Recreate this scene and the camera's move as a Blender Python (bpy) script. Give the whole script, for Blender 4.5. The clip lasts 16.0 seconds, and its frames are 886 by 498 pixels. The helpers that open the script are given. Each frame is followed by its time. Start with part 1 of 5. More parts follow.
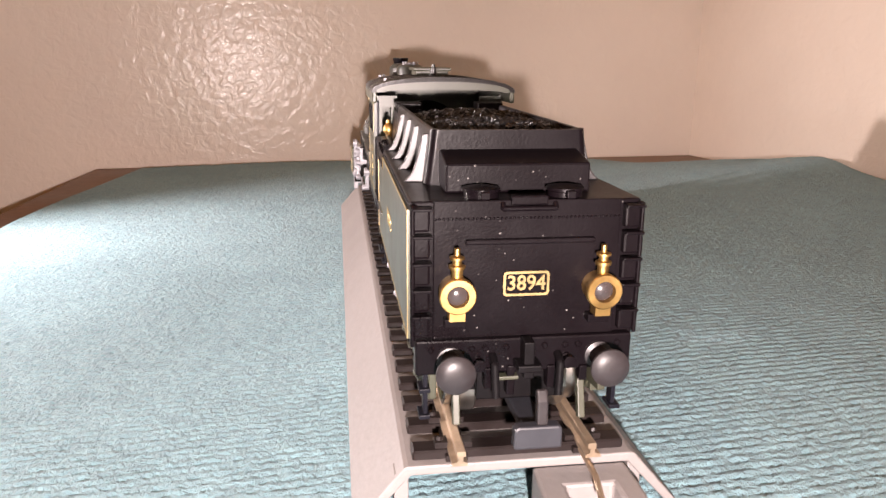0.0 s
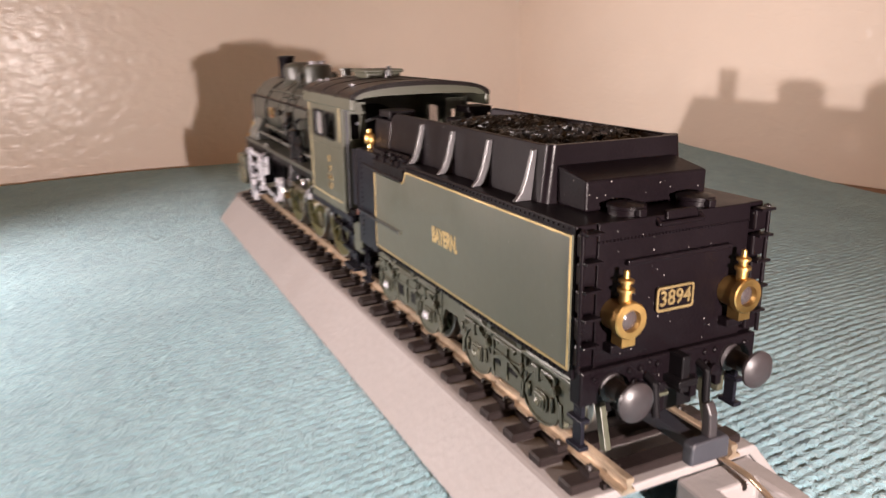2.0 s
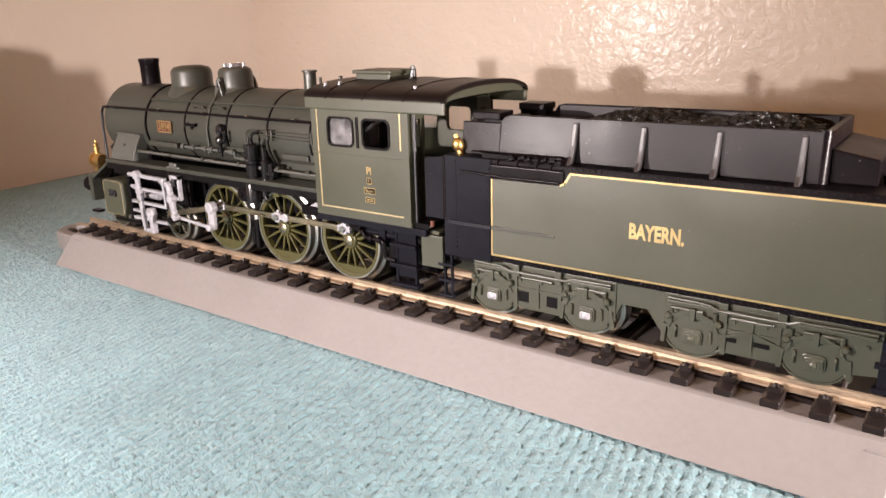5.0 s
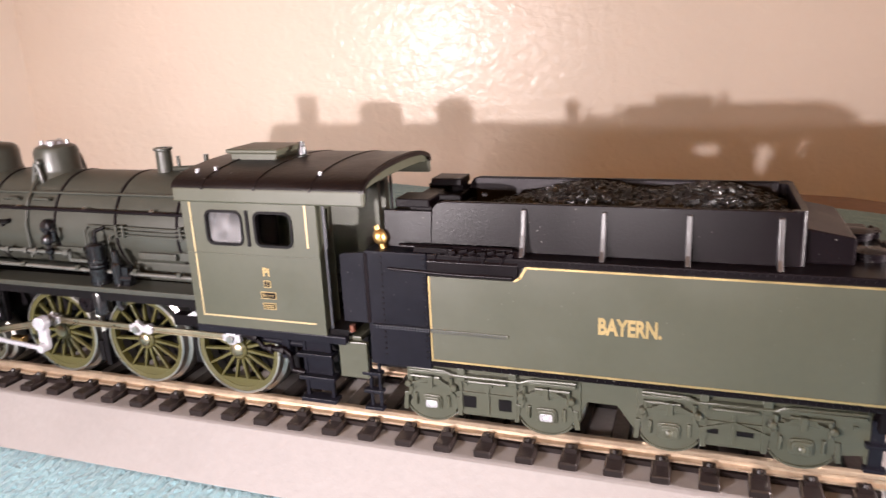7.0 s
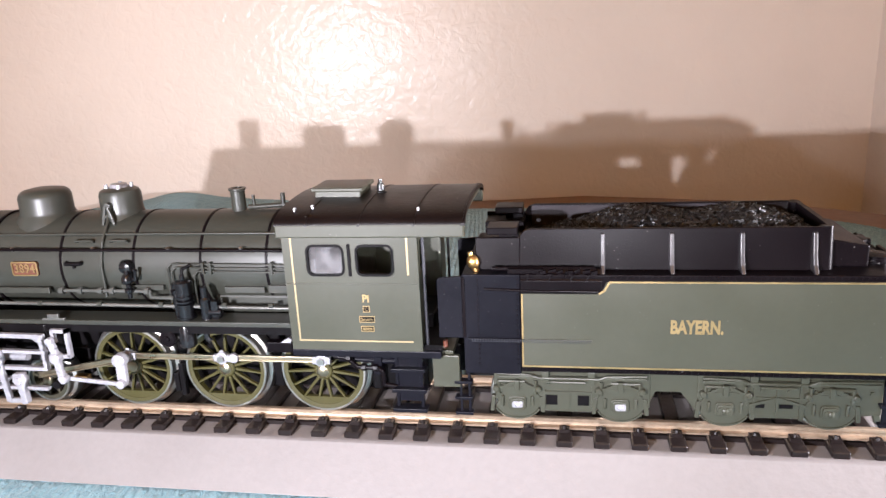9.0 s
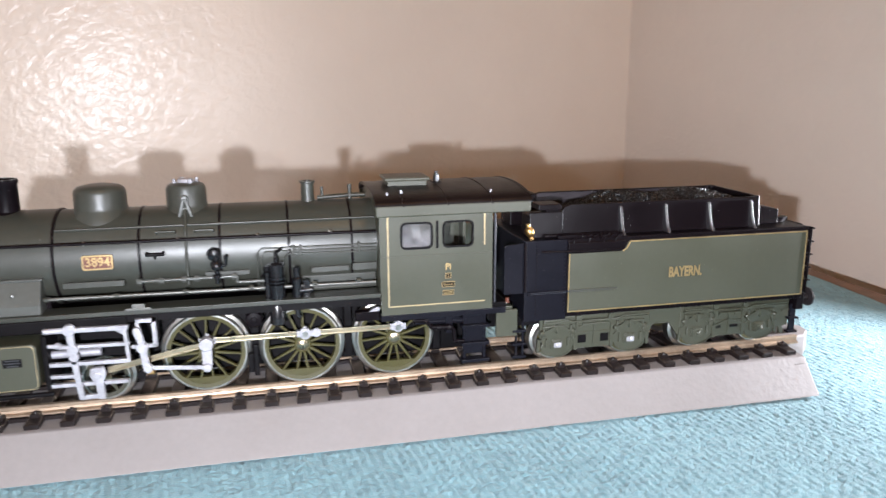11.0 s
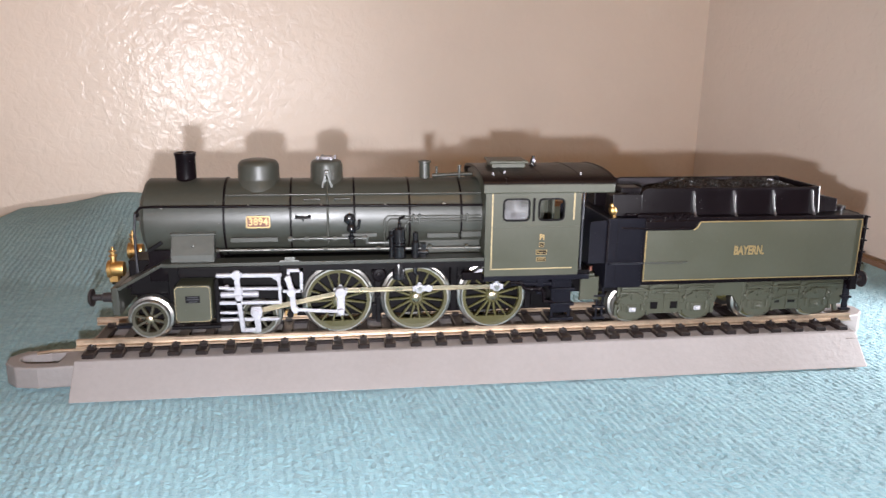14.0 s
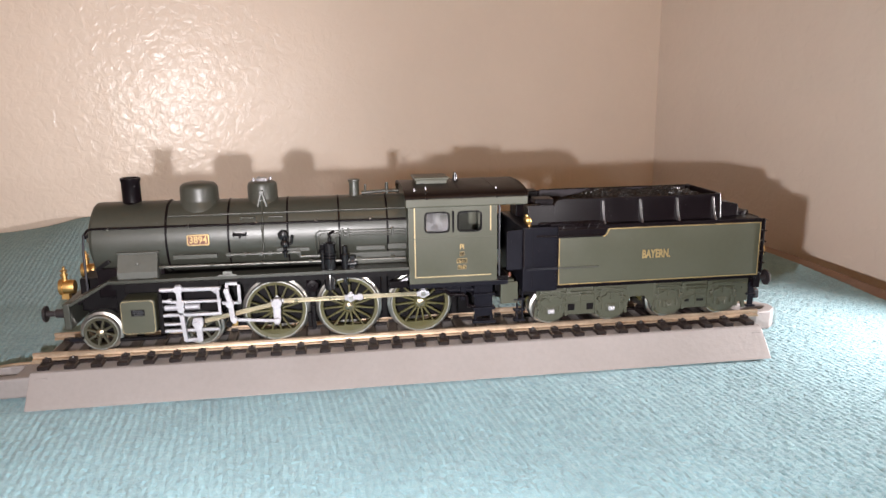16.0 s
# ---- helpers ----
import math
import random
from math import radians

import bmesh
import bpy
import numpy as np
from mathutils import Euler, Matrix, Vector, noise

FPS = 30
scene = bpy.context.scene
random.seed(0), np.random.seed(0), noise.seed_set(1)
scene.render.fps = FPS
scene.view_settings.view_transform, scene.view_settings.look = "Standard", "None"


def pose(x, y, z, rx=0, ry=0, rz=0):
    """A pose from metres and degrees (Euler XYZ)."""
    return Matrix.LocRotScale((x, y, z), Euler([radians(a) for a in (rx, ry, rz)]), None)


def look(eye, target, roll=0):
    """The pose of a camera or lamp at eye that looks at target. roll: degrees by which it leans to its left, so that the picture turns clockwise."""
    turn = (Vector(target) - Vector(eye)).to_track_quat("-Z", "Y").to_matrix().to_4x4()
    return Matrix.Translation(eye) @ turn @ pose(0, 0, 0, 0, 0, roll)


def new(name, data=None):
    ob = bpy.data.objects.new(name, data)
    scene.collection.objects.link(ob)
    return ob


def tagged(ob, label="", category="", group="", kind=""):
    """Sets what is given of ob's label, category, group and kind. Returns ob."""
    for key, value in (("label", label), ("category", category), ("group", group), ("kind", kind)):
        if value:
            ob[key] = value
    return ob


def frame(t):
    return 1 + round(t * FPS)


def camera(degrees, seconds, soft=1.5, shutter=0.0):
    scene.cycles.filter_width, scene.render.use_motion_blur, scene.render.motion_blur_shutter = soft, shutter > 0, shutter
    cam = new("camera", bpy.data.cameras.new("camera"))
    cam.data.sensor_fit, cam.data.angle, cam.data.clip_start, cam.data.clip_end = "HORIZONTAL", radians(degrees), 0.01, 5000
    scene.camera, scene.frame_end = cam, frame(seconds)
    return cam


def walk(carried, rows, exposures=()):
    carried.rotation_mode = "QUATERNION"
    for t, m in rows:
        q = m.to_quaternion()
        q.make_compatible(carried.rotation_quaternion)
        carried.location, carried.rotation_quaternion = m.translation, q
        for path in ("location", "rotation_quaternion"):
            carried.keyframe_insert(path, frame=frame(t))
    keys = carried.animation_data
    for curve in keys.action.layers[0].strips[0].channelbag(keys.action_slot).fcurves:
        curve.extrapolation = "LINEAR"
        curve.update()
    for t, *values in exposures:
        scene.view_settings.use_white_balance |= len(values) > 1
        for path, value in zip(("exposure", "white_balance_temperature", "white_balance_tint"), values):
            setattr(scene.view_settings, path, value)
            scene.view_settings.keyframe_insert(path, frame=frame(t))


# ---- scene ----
cam = camera(62.2, 16.0, soft=1.4, shutter=0.5)
PATH = [  # seconds, place, yaw, pitch, roll
    (0, 0.19843, -0.02375, 0.06000, 81.83, -14.68, 0.59),
    (0.5, 0.19811, -0.03080, 0.05935, 79.18, -14.83, 0.74),
    (1, 0.20013, -0.04292, 0.06065, 75.07, -14.87, 0.45),
    (1.5, 0.19564, -0.05609, 0.06052, 75.32, -16.02, -0.84),
    (2, 0.17693, -0.06454, 0.06335, 64.58, -15.76, -0.80),
    (2.5, 0.15262, -0.07287, 0.05824, 55.57, -16.66, -1.04),
    (3, 0.15019, -0.09052, 0.05746, 50.50, -16.42, -1.21),
    (3.5, 0.14249, -0.10731, 0.06076, 45.28, -16.36, -1.41),
    (3.7, 0.13414, -0.11318, 0.05564, 42.92, -16.29, -0.63),
    (5.8, 0.10433, -0.12955, 0.07259, 33.70, -16.38, -2.13),
    (6, 0.09896, -0.12730, 0.07318, 32.88, -16.11, -2.00),
    (6.5, 0.08543, -0.11380, 0.07397, 27.36, -16.74, -2.46),
    (7, 0.08237, -0.11944, 0.07547, 19.60, -16.11, -2.65),
    (7.5, 0.06969, -0.12508, 0.07767, 12.08, -16.80, -3.42),
    (8, 0.05523, -0.13773, 0.07972, 7.08, -16.44, -3.08),
    (8.5, 0.05092, -0.14370, 0.08398, 8.89, -15.75, -2.85),
    (9, 0.05106, -0.14446, 0.08455, 10.02, -15.75, -2.88),
    (9.2, 0.04892, -0.14601, 0.08406, 10.15, -16.24, -3.49),
    (11.3, -0.05357, -0.18101, 0.07728, -18.94, -11.51, -1.14),
    (11.5, -0.07385, -0.18277, 0.07338, -22.57, -10.71, -1.98),
    (12, -0.09381, -0.17206, 0.07517, -25.12, -12.05, -1.52),
    (12.5, -0.07916, -0.19691, 0.08015, -18.08, -10.24, -0.99),
    (13, -0.06167, -0.19270, 0.07929, -13.52, -13.90, -0.52),
    (13.5, -0.05521, -0.19843, 0.08008, -11.73, -13.62, 0.30),
    (14, -0.04192, -0.20584, 0.08281, -8.11, -13.99, 0.82),
    (14.5, -0.02889, -0.20665, 0.08372, -7.01, -14.13, 0.16),
    (15, -0.02313, -0.21175, 0.08887, -6.06, -14.41, -1.15),
    (15.5, -0.02618, -0.22227, 0.08928, -8.56, -12.55, -1.32),
    (16, -0.02460, -0.22554, 0.08584, -8.52, -12.88, -0.69),
]

EXPOSURES = [  # seconds, stops, kelvin, tint
    (0.0, -0.62, 7150, 19),
    (1.0, -0.68, 7200, 19),
    (1.5, -0.70, 7250, 19),
    (2.0, -0.68, 7150, 17),
    (2.5, -0.42, 7150, 16),
    (3.0, -0.58, 7050, 14),
    (3.5, -0.70, 7050, 13),
    (6.0, -0.34, 6900, 14),
    (7.0, -0.18, 6650, 14),
    (9.0, -0.20, 6000, 11),
    (11.5, -0.56, 5800, 4),
    (13.0, -0.52, 5900, 4),
    (14.0, -0.56, 6000, 6),
    (15.0, -0.60, 6350, 7),
    (16.0, -0.66, 6400, 7),
]
walk(cam, [(t, pose(x, y, z, 90 + pitch, 0, yaw) @ pose(0, 0, 0, 0, 0, roll)) for t, x, y, z, yaw, pitch, roll in PATH],
     exposures=EXPOSURES)

# ---- light ----
world = bpy.data.worlds.new("dim_room")
world.use_nodes = True
world.node_tree.nodes["Background"].inputs[0].default_value = (1.0, 0.58, 0.22, 1)
world.node_tree.nodes["Background"].inputs[1].default_value = 0.05
scene.world = world


def spot(name, eye, target, watts, cone, blend, colour, radius=0.002):
    data = bpy.data.lights.new(name, "SPOT")
    data.energy, data.spot_size, data.spot_blend, data.color, data.shadow_soft_size = watts, radians(cone), blend, colour, radius
    ob = new(name, data)
    ob.matrix_world = look(eye, target)
    return ob


# three fixed lamps, all lit, stand in for the phone's one white torch, carried just below and left of the lens: at the
# tail (set back behind the lens), beside the tender and beside the engine
spot("torch_tail", (0.247, -0.024, 0.051), (-0.25, 0.015, 0.035), 7.2, 103, 0.8, (1.0, 0.92, 0.92))
spot("torch_corner", (0.062, -0.134, 0.064), (0.0, 0.25, 0.095), 0.85, 92, 0.8, (1.0, 0.93, 0.94))
spot("torch_side", (-0.045, -0.213, 0.070), (0.085, 0.25, -0.06), 6.3, 122, 0.8, (1.0, 0.935, 0.95))
# unseen lamp, added to put dim warm light into the shadows
glow = bpy.data.lights.new("warm_room_fill", "AREA")
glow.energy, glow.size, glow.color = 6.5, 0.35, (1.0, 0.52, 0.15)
glow_ob = new("warm_room_fill", glow)
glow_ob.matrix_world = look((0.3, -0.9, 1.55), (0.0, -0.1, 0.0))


# ---- materials ----
def nodes_of(name):
    m = bpy.data.materials.new(name)
    m.use_nodes = True
    t = m.node_tree
    return m, t, t.nodes["Principled BSDF"]


def add(t, kind, **values):
    n = t.nodes.new(kind)
    for k, v in values.items():
        n.inputs[k].default_value = v
    return n


def surface(name, colour, rough=0.4, metal=0.0, vary=0.15, coarse=60.0, fine=900.0, bump=0.05, dust=0.0, spec=0.5, coat=0.0):
    """Paint, plastic or metal with colour and gloss that vary at two scales, fine relief and specks of dust."""
    m, t, p = nodes_of(name)
    co = t.nodes.new("ShaderNodeTexCoord")
    big = add(t, "ShaderNodeTexNoise", Scale=coarse, Detail=4.0, Roughness=0.6)
    small = add(t, "ShaderNodeTexNoise", Scale=fine, Detail=3.0, Roughness=0.6)
    for n in (big, small):
        t.links.new(co.outputs["Object"], n.inputs["Vector"])
    both = t.nodes.new("ShaderNodeMath")
    both.operation = "ADD"
    t.links.new(big.outputs["Fac"], both.inputs[0])
    t.links.new(small.outputs["Fac"], both.inputs[1])
    ramp = t.nodes.new("ShaderNodeMapRange")
    for k, v in (("From Min", 0.6), ("From Max", 1.4), ("To Min", 1 - vary), ("To Max", 1 + vary)):
        ramp.inputs[k].default_value = v
    t.links.new(both.outputs[0], ramp.inputs["Value"])
    tint = t.nodes.new("ShaderNodeMix")
    tint.data_type, tint.blend_type = "RGBA", "MULTIPLY"
    tint.inputs["Factor"].default_value = 1.0
    tint.inputs["A"].default_value = (*colour, 1)
    t.links.new(ramp.outputs[0], tint.inputs["B"])
    last = tint.outputs["Result"]
    if dust:
        speck = add(t, "ShaderNodeTexVoronoi", Scale=800.0)
        t.links.new(co.outputs["Object"], speck.inputs["Vector"])
        cut = t.nodes.new("ShaderNodeMapRange")
        for k, v in (("From Min", 0.04), ("From Max", 0.115), ("To Min", dust), ("To Max", 0.0)):
            cut.inputs[k].default_value = v
        t.links.new(speck.outputs["Distance"], cut.inputs["Value"])
        patch = add(t, "ShaderNodeTexNoise", Scale=130.0, Detail=2.0)
        t.links.new(co.outputs["Object"], patch.inputs["Vector"])
        gate = t.nodes.new("ShaderNodeMapRange")
        for k, v in (("From Min", 0.52), ("From Max", 0.62), ("To Min", 0.0), ("To Max", 1.0)):
            gate.inputs[k].default_value = v
        t.links.new(patch.outputs["Fac"], gate.inputs["Value"])
        both2 = t.nodes.new("ShaderNodeMath")
        both2.operation = "MULTIPLY"
        t.links.new(cut.outputs[0], both2.inputs[0])
        t.links.new(gate.outputs[0], both2.inputs[1])
        lint = t.nodes.new("ShaderNodeMix")
        lint.data_type = "RGBA"
        lint.inputs["B"].default_value = (0.5, 0.47, 0.45, 1)
        t.links.new(both2.outputs[0], lint.inputs["Factor"])
        t.links.new(last, lint.inputs["A"])
        last = lint.outputs["Result"]
    t.links.new(last, p.inputs["Base Color"])
    gloss = t.nodes.new("ShaderNodeMapRange")
    for k, v in (("From Min", 0.3), ("From Max", 0.7), ("To Min", max(0.05, rough - 0.08)), ("To Max", min(1, rough + 0.1))):
        gloss.inputs[k].default_value = v
    t.links.new(big.outputs["Fac"], gloss.inputs["Value"])
    t.links.new(gloss.outputs[0], p.inputs["Roughness"])
    p.inputs["Metallic"].default_value = metal
    p.inputs["Specular IOR Level"].default_value = spec
    p.inputs["Coat Weight"].default_value = coat
    if bump:
        relief = add(t, "ShaderNodeBump", Strength=bump, Distance=0.0004)
        t.links.new(small.outputs["Fac"], relief.inputs["Height"])
        t.links.new(relief.outputs["Normal"], p.inputs["Normal"])
    return m


def plaster(name, colour):
    """Glossy painted plaster with a dappled orange-peel relief."""
    m, t, p = nodes_of(name)
    co = t.nodes.new("ShaderNodeTexCoord")
    peel = add(t, "ShaderNodeTexNoise", Scale=185.0, Detail=3.0, Roughness=0.55, Distortion=0.5)
    wave = add(t, "ShaderNodeTexNoise", Scale=14.0, Detail=3.0, Roughness=0.5)
    stain = add(t, "ShaderNodeTexNoise", Scale=5.0, Detail=5.0, Roughness=0.6)
    for n in (peel, wave, stain):
        t.links.new(co.outputs["Object"], n.inputs["Vector"])
    ramp = t.nodes.new("ShaderNodeMapRange")
    for k, v in (("From Min", 0.3), ("From Max", 0.7), ("To Min", 0.93), ("To Max", 1.05)):
        ramp.inputs[k].default_value = v
    t.links.new(stain.outputs["Fac"], ramp.inputs["Value"])
    tint = t.nodes.new("ShaderNodeMix")
    tint.data_type, tint.blend_type = "RGBA", "MULTIPLY"
    tint.inputs["Factor"].default_value = 1.0
    tint.inputs["A"].default_value = (*colour, 1)
    t.links.new(ramp.outputs[0], tint.inputs["B"])
    t.links.new(tint.outputs["Result"], p.inputs["Base Color"])
    p.inputs["Roughness"].default_value = 0.2
    p.inputs["Specular IOR Level"].default_value = 0.2
    low = add(t, "ShaderNodeBump", Strength=0.22, Distance=0.003)
    high = add(t, "ShaderNodeBump", Strength=0.45, Distance=0.0012)
    t.links.new(wave.outputs["Fac"], low.inputs["Height"])
    t.links.new(peel.outputs["Fac"], high.inputs["Height"])
    t.links.new(low.outputs["Normal"], high.inputs["Normal"])
    t.links.new(high.outputs["Normal"], p.inputs["Normal"])
    return m


def terry(name, colour):
    """Towelling: uneven dye, random darker tones put in for shade between the loops, no gloss."""
    m, t, p = nodes_of(name)
    co = t.nodes.new("ShaderNodeTexCoord")
    loops = add(t, "ShaderNodeTexNoise", Scale=1100.0, Detail=3.0, Roughness=0.7)
    tufts = add(t, "ShaderNodeTexNoise", Scale=330.0, Detail=2.0)
    dye = add(t, "ShaderNodeTexNoise", Scale=22.0, Detail=4.0, Roughness=0.6)
    for n in (loops, tufts, dye):
        t.links.new(co.outputs["Object"], n.inputs["Vector"])
    total = t.nodes.new("ShaderNodeMath")
    total.operation = "ADD"
    t.links.new(tufts.outputs["Fac"], total.inputs[0])
    t.links.new(dye.outputs["Fac"], total.inputs[1])
    mix = t.nodes.new("ShaderNodeValToRGB")
    mix.color_ramp.elements[0].position, mix.color_ramp.elements[1].position = 0.32, 0.7
    mix.color_ramp.elements[0].color = (*[c * 0.8 for c in colour], 1)
    mix.color_ramp.elements[1].color = (*[min(1, c * 1.2 + 0.02) for c in colour], 1)
    half = t.nodes.new("ShaderNodeMath")
    half.operation = "MULTIPLY"
    half.inputs[1].default_value = 0.5
    t.links.new(total.outputs[0], half.inputs[0])
    t.links.new(half.outputs[0], mix.inputs[0])
    t.links.new(mix.outputs[0], p.inputs["Base Color"])
    p.inputs["Roughness"].default_value = 0.9
    p.inputs["Specular IOR Level"].default_value = 0.15
    p.inputs["Sheen Weight"].default_value = 0.25
    relief = add(t, "ShaderNodeBump", Strength=0.9, Distance=0.0008)
    t.links.new(loops.outputs["Fac"], relief.inputs["Height"])
    t.links.new(relief.outputs["Normal"], p.inputs["Normal"])
    return m


def coal_lumps(name):
    m = surface(name, (0.0055, 0.005, 0.0052), 0.33, 0, 0.5, 300, 1500, 0.6, spec=0.32)
    return m


def clear(name):
    m, t, p = nodes_of(name)
    p.inputs["Base Color"].default_value = (0.9, 0.92, 0.92, 1)
    p.inputs["Transmission Weight"].default_value = 1.0
    p.inputs["Roughness"].default_value = 0.04
    p.inputs["IOR"].default_value = 1.2
    return m


def hazy(name):
    """Clear plastic glazing with a slight haze; cloudy white is put in for its reflections."""
    m, t, p = nodes_of(name)
    p.inputs["Base Color"].default_value = (0.7, 0.69, 0.71, 1)
    cloud = add(t, "ShaderNodeTexNoise", Scale=260.0, Detail=3.0)
    co = t.nodes.new("ShaderNodeTexCoord")
    t.links.new(co.outputs["Object"], cloud.inputs["Vector"])
    amount = t.nodes.new("ShaderNodeMapRange")
    for k, v in (("From Min", 0.35), ("From Max", 0.65), ("To Min", 0.985), ("To Max", 0.88)):
        amount.inputs[k].default_value = v
    t.links.new(cloud.outputs["Fac"], amount.inputs["Value"])
    t.links.new(amount.outputs[0], p.inputs["Transmission Weight"])
    p.inputs["Roughness"].default_value = 0.13
    p.inputs["IOR"].default_value = 1.4
    return m


GREEN = surface("olive_green_paint", (0.0405, 0.0414, 0.0272), 0.40, 0, 0.09, 40, 700, 0.04, dust=0.12)
BOILER = surface("dark_green_paint", (0.029, 0.0300, 0.0240), 0.36, 0, 0.14, 50, 800, 0.05, dust=0.2, spec=0.5)
BLACK = surface("black_plastic", (0.0040, 0.0026, 0.0034), 0.34, 0, 0.35, 50, 2400, 0.08, dust=0.34, spec=0.10)
# bracket plastic, lightened: part of the torch highlight is put into the colour
SHEEN = surface("shiny_black_with_highlight", (0.017, 0.0145, 0.016), 0.42, 0, 0.3, 80, 2600, 0.1, dust=0.3, spec=0.8)
CHEST = surface("grey_green_paint_and_sheen", (0.062, 0.064, 0.058), 0.34, 0, 0.15, 150, 900, 0.08, dust=0.2)
PUMP = surface("glossy_black_casting", (0.0052, 0.005, 0.0062), 0.24, 0, 0.3, 90, 900, 0.1, spec=0.5)
LINER = surface("black_plastic_with_glare", (0.024, 0.02, 0.023), 0.45, 0, 0.3, 80, 1200, 0.1, dust=0.1, spec=0.3)
BUFFER = surface("satin_black_buffer", (0.018, 0.0145, 0.0155), 0.42, 0, 0.25, 90, 1200, 0.06, spec=0.4)
SATIN = surface("black_roof_paint", (0.0065, 0.0042, 0.004), 0.34, 0, 0.3, 50, 1200, 0.14, dust=0.6, spec=0.16)
BLUEBLACK = surface("blue_black_plastic", (0.006, 0.0058, 0.0088), 0.38, 0, 0.25, 60, 900, 0.08, dust=0.12, spec=0.1)
FRAME = surface("dark_chassis", (0.0036, 0.0029, 0.0034), 0.45, 0, 0.3, 90, 900, 0.1, spec=0.1)
OLIVE = surface("olive_yellow_plastic", (0.049, 0.043, 0.011), 0.4, 0, 0.12, 90, 900, 0.05)
PILOT = surface("grey_olive_plastic", (0.034, 0.031, 0.018), 0.4, 0, 0.12, 90, 900, 0.05)
STEEL = surface("plated_steel", (0.4, 0.385, 0.36), 0.34, 1.0, 0.15, 120, 900, 0.05)
RODS = surface("nickel_rod", (0.36, 0.31, 0.22), 0.32, 1.0, 0.12, 150, 900, 0.05)
DULL = surface("dull_grey_steel", (0.13, 0.13, 0.12), 0.4, 0.6, 0.2, 120, 900, 0.05)
GEAR = surface("grey_die_cast", (0.31, 0.305, 0.33), 0.42, 0.3, 0.25, 250, 1500, 0.3)
BRASS = surface("gilt_brass", (0.5, 0.31, 0.115), 0.38, 1.0, 0.15, 150, 900, 0.08)
GOLD = surface("yellow_lining", (0.38, 0.275, 0.13), 0.38, 0.85, 0.12, 200, 1200, 0.0)
CREAM = surface("ivory_lining", (0.34, 0.27, 0.15), 0.45, 0.5, 0.1, 200, 1200, 0.0)
RED = surface("red_plate", (0.10, 0.03, 0.016), 0.5, 0, 0.1, 200, 1200, 0.0)
LENS = surface("grey_lens", (0.035, 0.028, 0.028), 0.2, 0, 0.1, 200, 900, 0.0)
SLATE = surface("slate_grey_plastic", (0.02, 0.02, 0.025), 0.45, 0, 0.15, 120, 900, 0.05)
RAIL = surface("tarnished_rail", (0.42, 0.32, 0.23), 0.42, 0.8, 0.25, 90, 700, 0.12)
SLEEPER = surface("brown_black_sleeper", (0.011, 0.0074, 0.007), 0.42, 0, 0.25, 120, 900, 0.15, spec=0.25)
STONE = surface("grey_beige_plastic", (0.185, 0.168, 0.163), 0.55, 0, 0.07, 45, 650, 0.25)
HAZE = hazy("hazy_window_plastic")
GLASS = clear("window_glass")
COAL = coal_lumps("wet_black_coal")
TEAL = terry("teal_towelling", (0.152, 0.278, 0.315))
WALL = plaster("cream_gloss_plaster", (0.76, 0.66, 0.575))
WOOD = surface("brown_table_wood", (0.16, 0.08, 0.04), 0.5, 0, 0.3, 20, 200, 0.2)
FLOOR = surface("brown_floor", (0.2, 0.13, 0.08), 0.6, 0, 0.2, 8, 60, 0.1)
PAINTED_CEILING = surface("white_ceiling", (0.7, 0.66, 0.6), 0.8, 0, 0.05, 6, 60, 0.1)


# ---- mesh helpers, in millimetres ----
def thing(name, label, category, x=0.0, y=0.0, z=0.0, group=""):
    ob = new(name)
    ob.empty_display_size = 0.01
    ob.location = (x / 1000, y / 1000, z / 1000)
    return tagged(ob, label, category, group)


def part(name, bm, material, parent=None, label="", smooth=False, bev=0.0, seg=2):
    """Links a bmesh in millimetres as one mesh object under a thing or a part."""
    if bev:
        bmesh.ops.remove_doubles(bm, verts=bm.verts, dist=1e-4)
        sharp = [e for e in bm.edges if len(e.link_faces) == 2 and e.calc_face_angle(0) > 0.6]
        bmesh.ops.bevel(bm, geom=sharp, offset=bev, offset_type="OFFSET", segments=seg, profile=0.5, affect="EDGES", clamp_overlap=True)
    bmesh.ops.recalc_face_normals(bm, faces=bm.faces)
    bmesh.ops.scale(bm, vec=(0.001,) * 3, verts=bm.verts)
    me = bpy.data.meshes.new(name)
    bm.to_mesh(me)
    bm.free()
    me.materials.append(material)
    if smooth:
        me.shade_smooth()
        me.set_sharp_from_angle(angle=radians(38))
    ob = new(name, me)
    return under(ob, parent, label)


def under(ob, parent, label=""):
    if parent is not None:
        ob.parent = parent
        if parent.type == "EMPTY":
            ob.matrix_parent_inverse = Matrix.Translation(-parent.location)
    if label:
        tagged(ob, label)
    return ob


def box(bm, x0, x1, y0, y1, z0, z1):
    m = Matrix.Translation(((x0 + x1) / 2, (y0 + y1) / 2, (z0 + z1) / 2)) @ Matrix.Diagonal((abs(x1 - x0), abs(y1 - y0), abs(z1 - z0), 1))
    bmesh.ops.create_cube(bm, size=1, matrix=m)
    return bm


def rod(bm, a, b, r, r2=None, n=16):
    a, b = Vector(a), Vector(b)
    d = b - a
    m = Matrix.Translation((a + b) / 2) @ d.to_track_quat("Z", "Y").to_matrix().to_4x4()
    bmesh.ops.create_cone(bm, cap_ends=True, segments=n, radius1=r, radius2=r if r2 is None else r2, depth=d.length, matrix=m)
    return bm


def pipe(bm, points, r, n=10):
    for a, b in zip(points, points[1:]):
        rod(bm, a, b, r, n=n)
    for p in points[1:-1]:
        bmesh.ops.create_icosphere(bm, subdivisions=1, radius=r * 1.02, matrix=Matrix.Translation(p))
    return bm


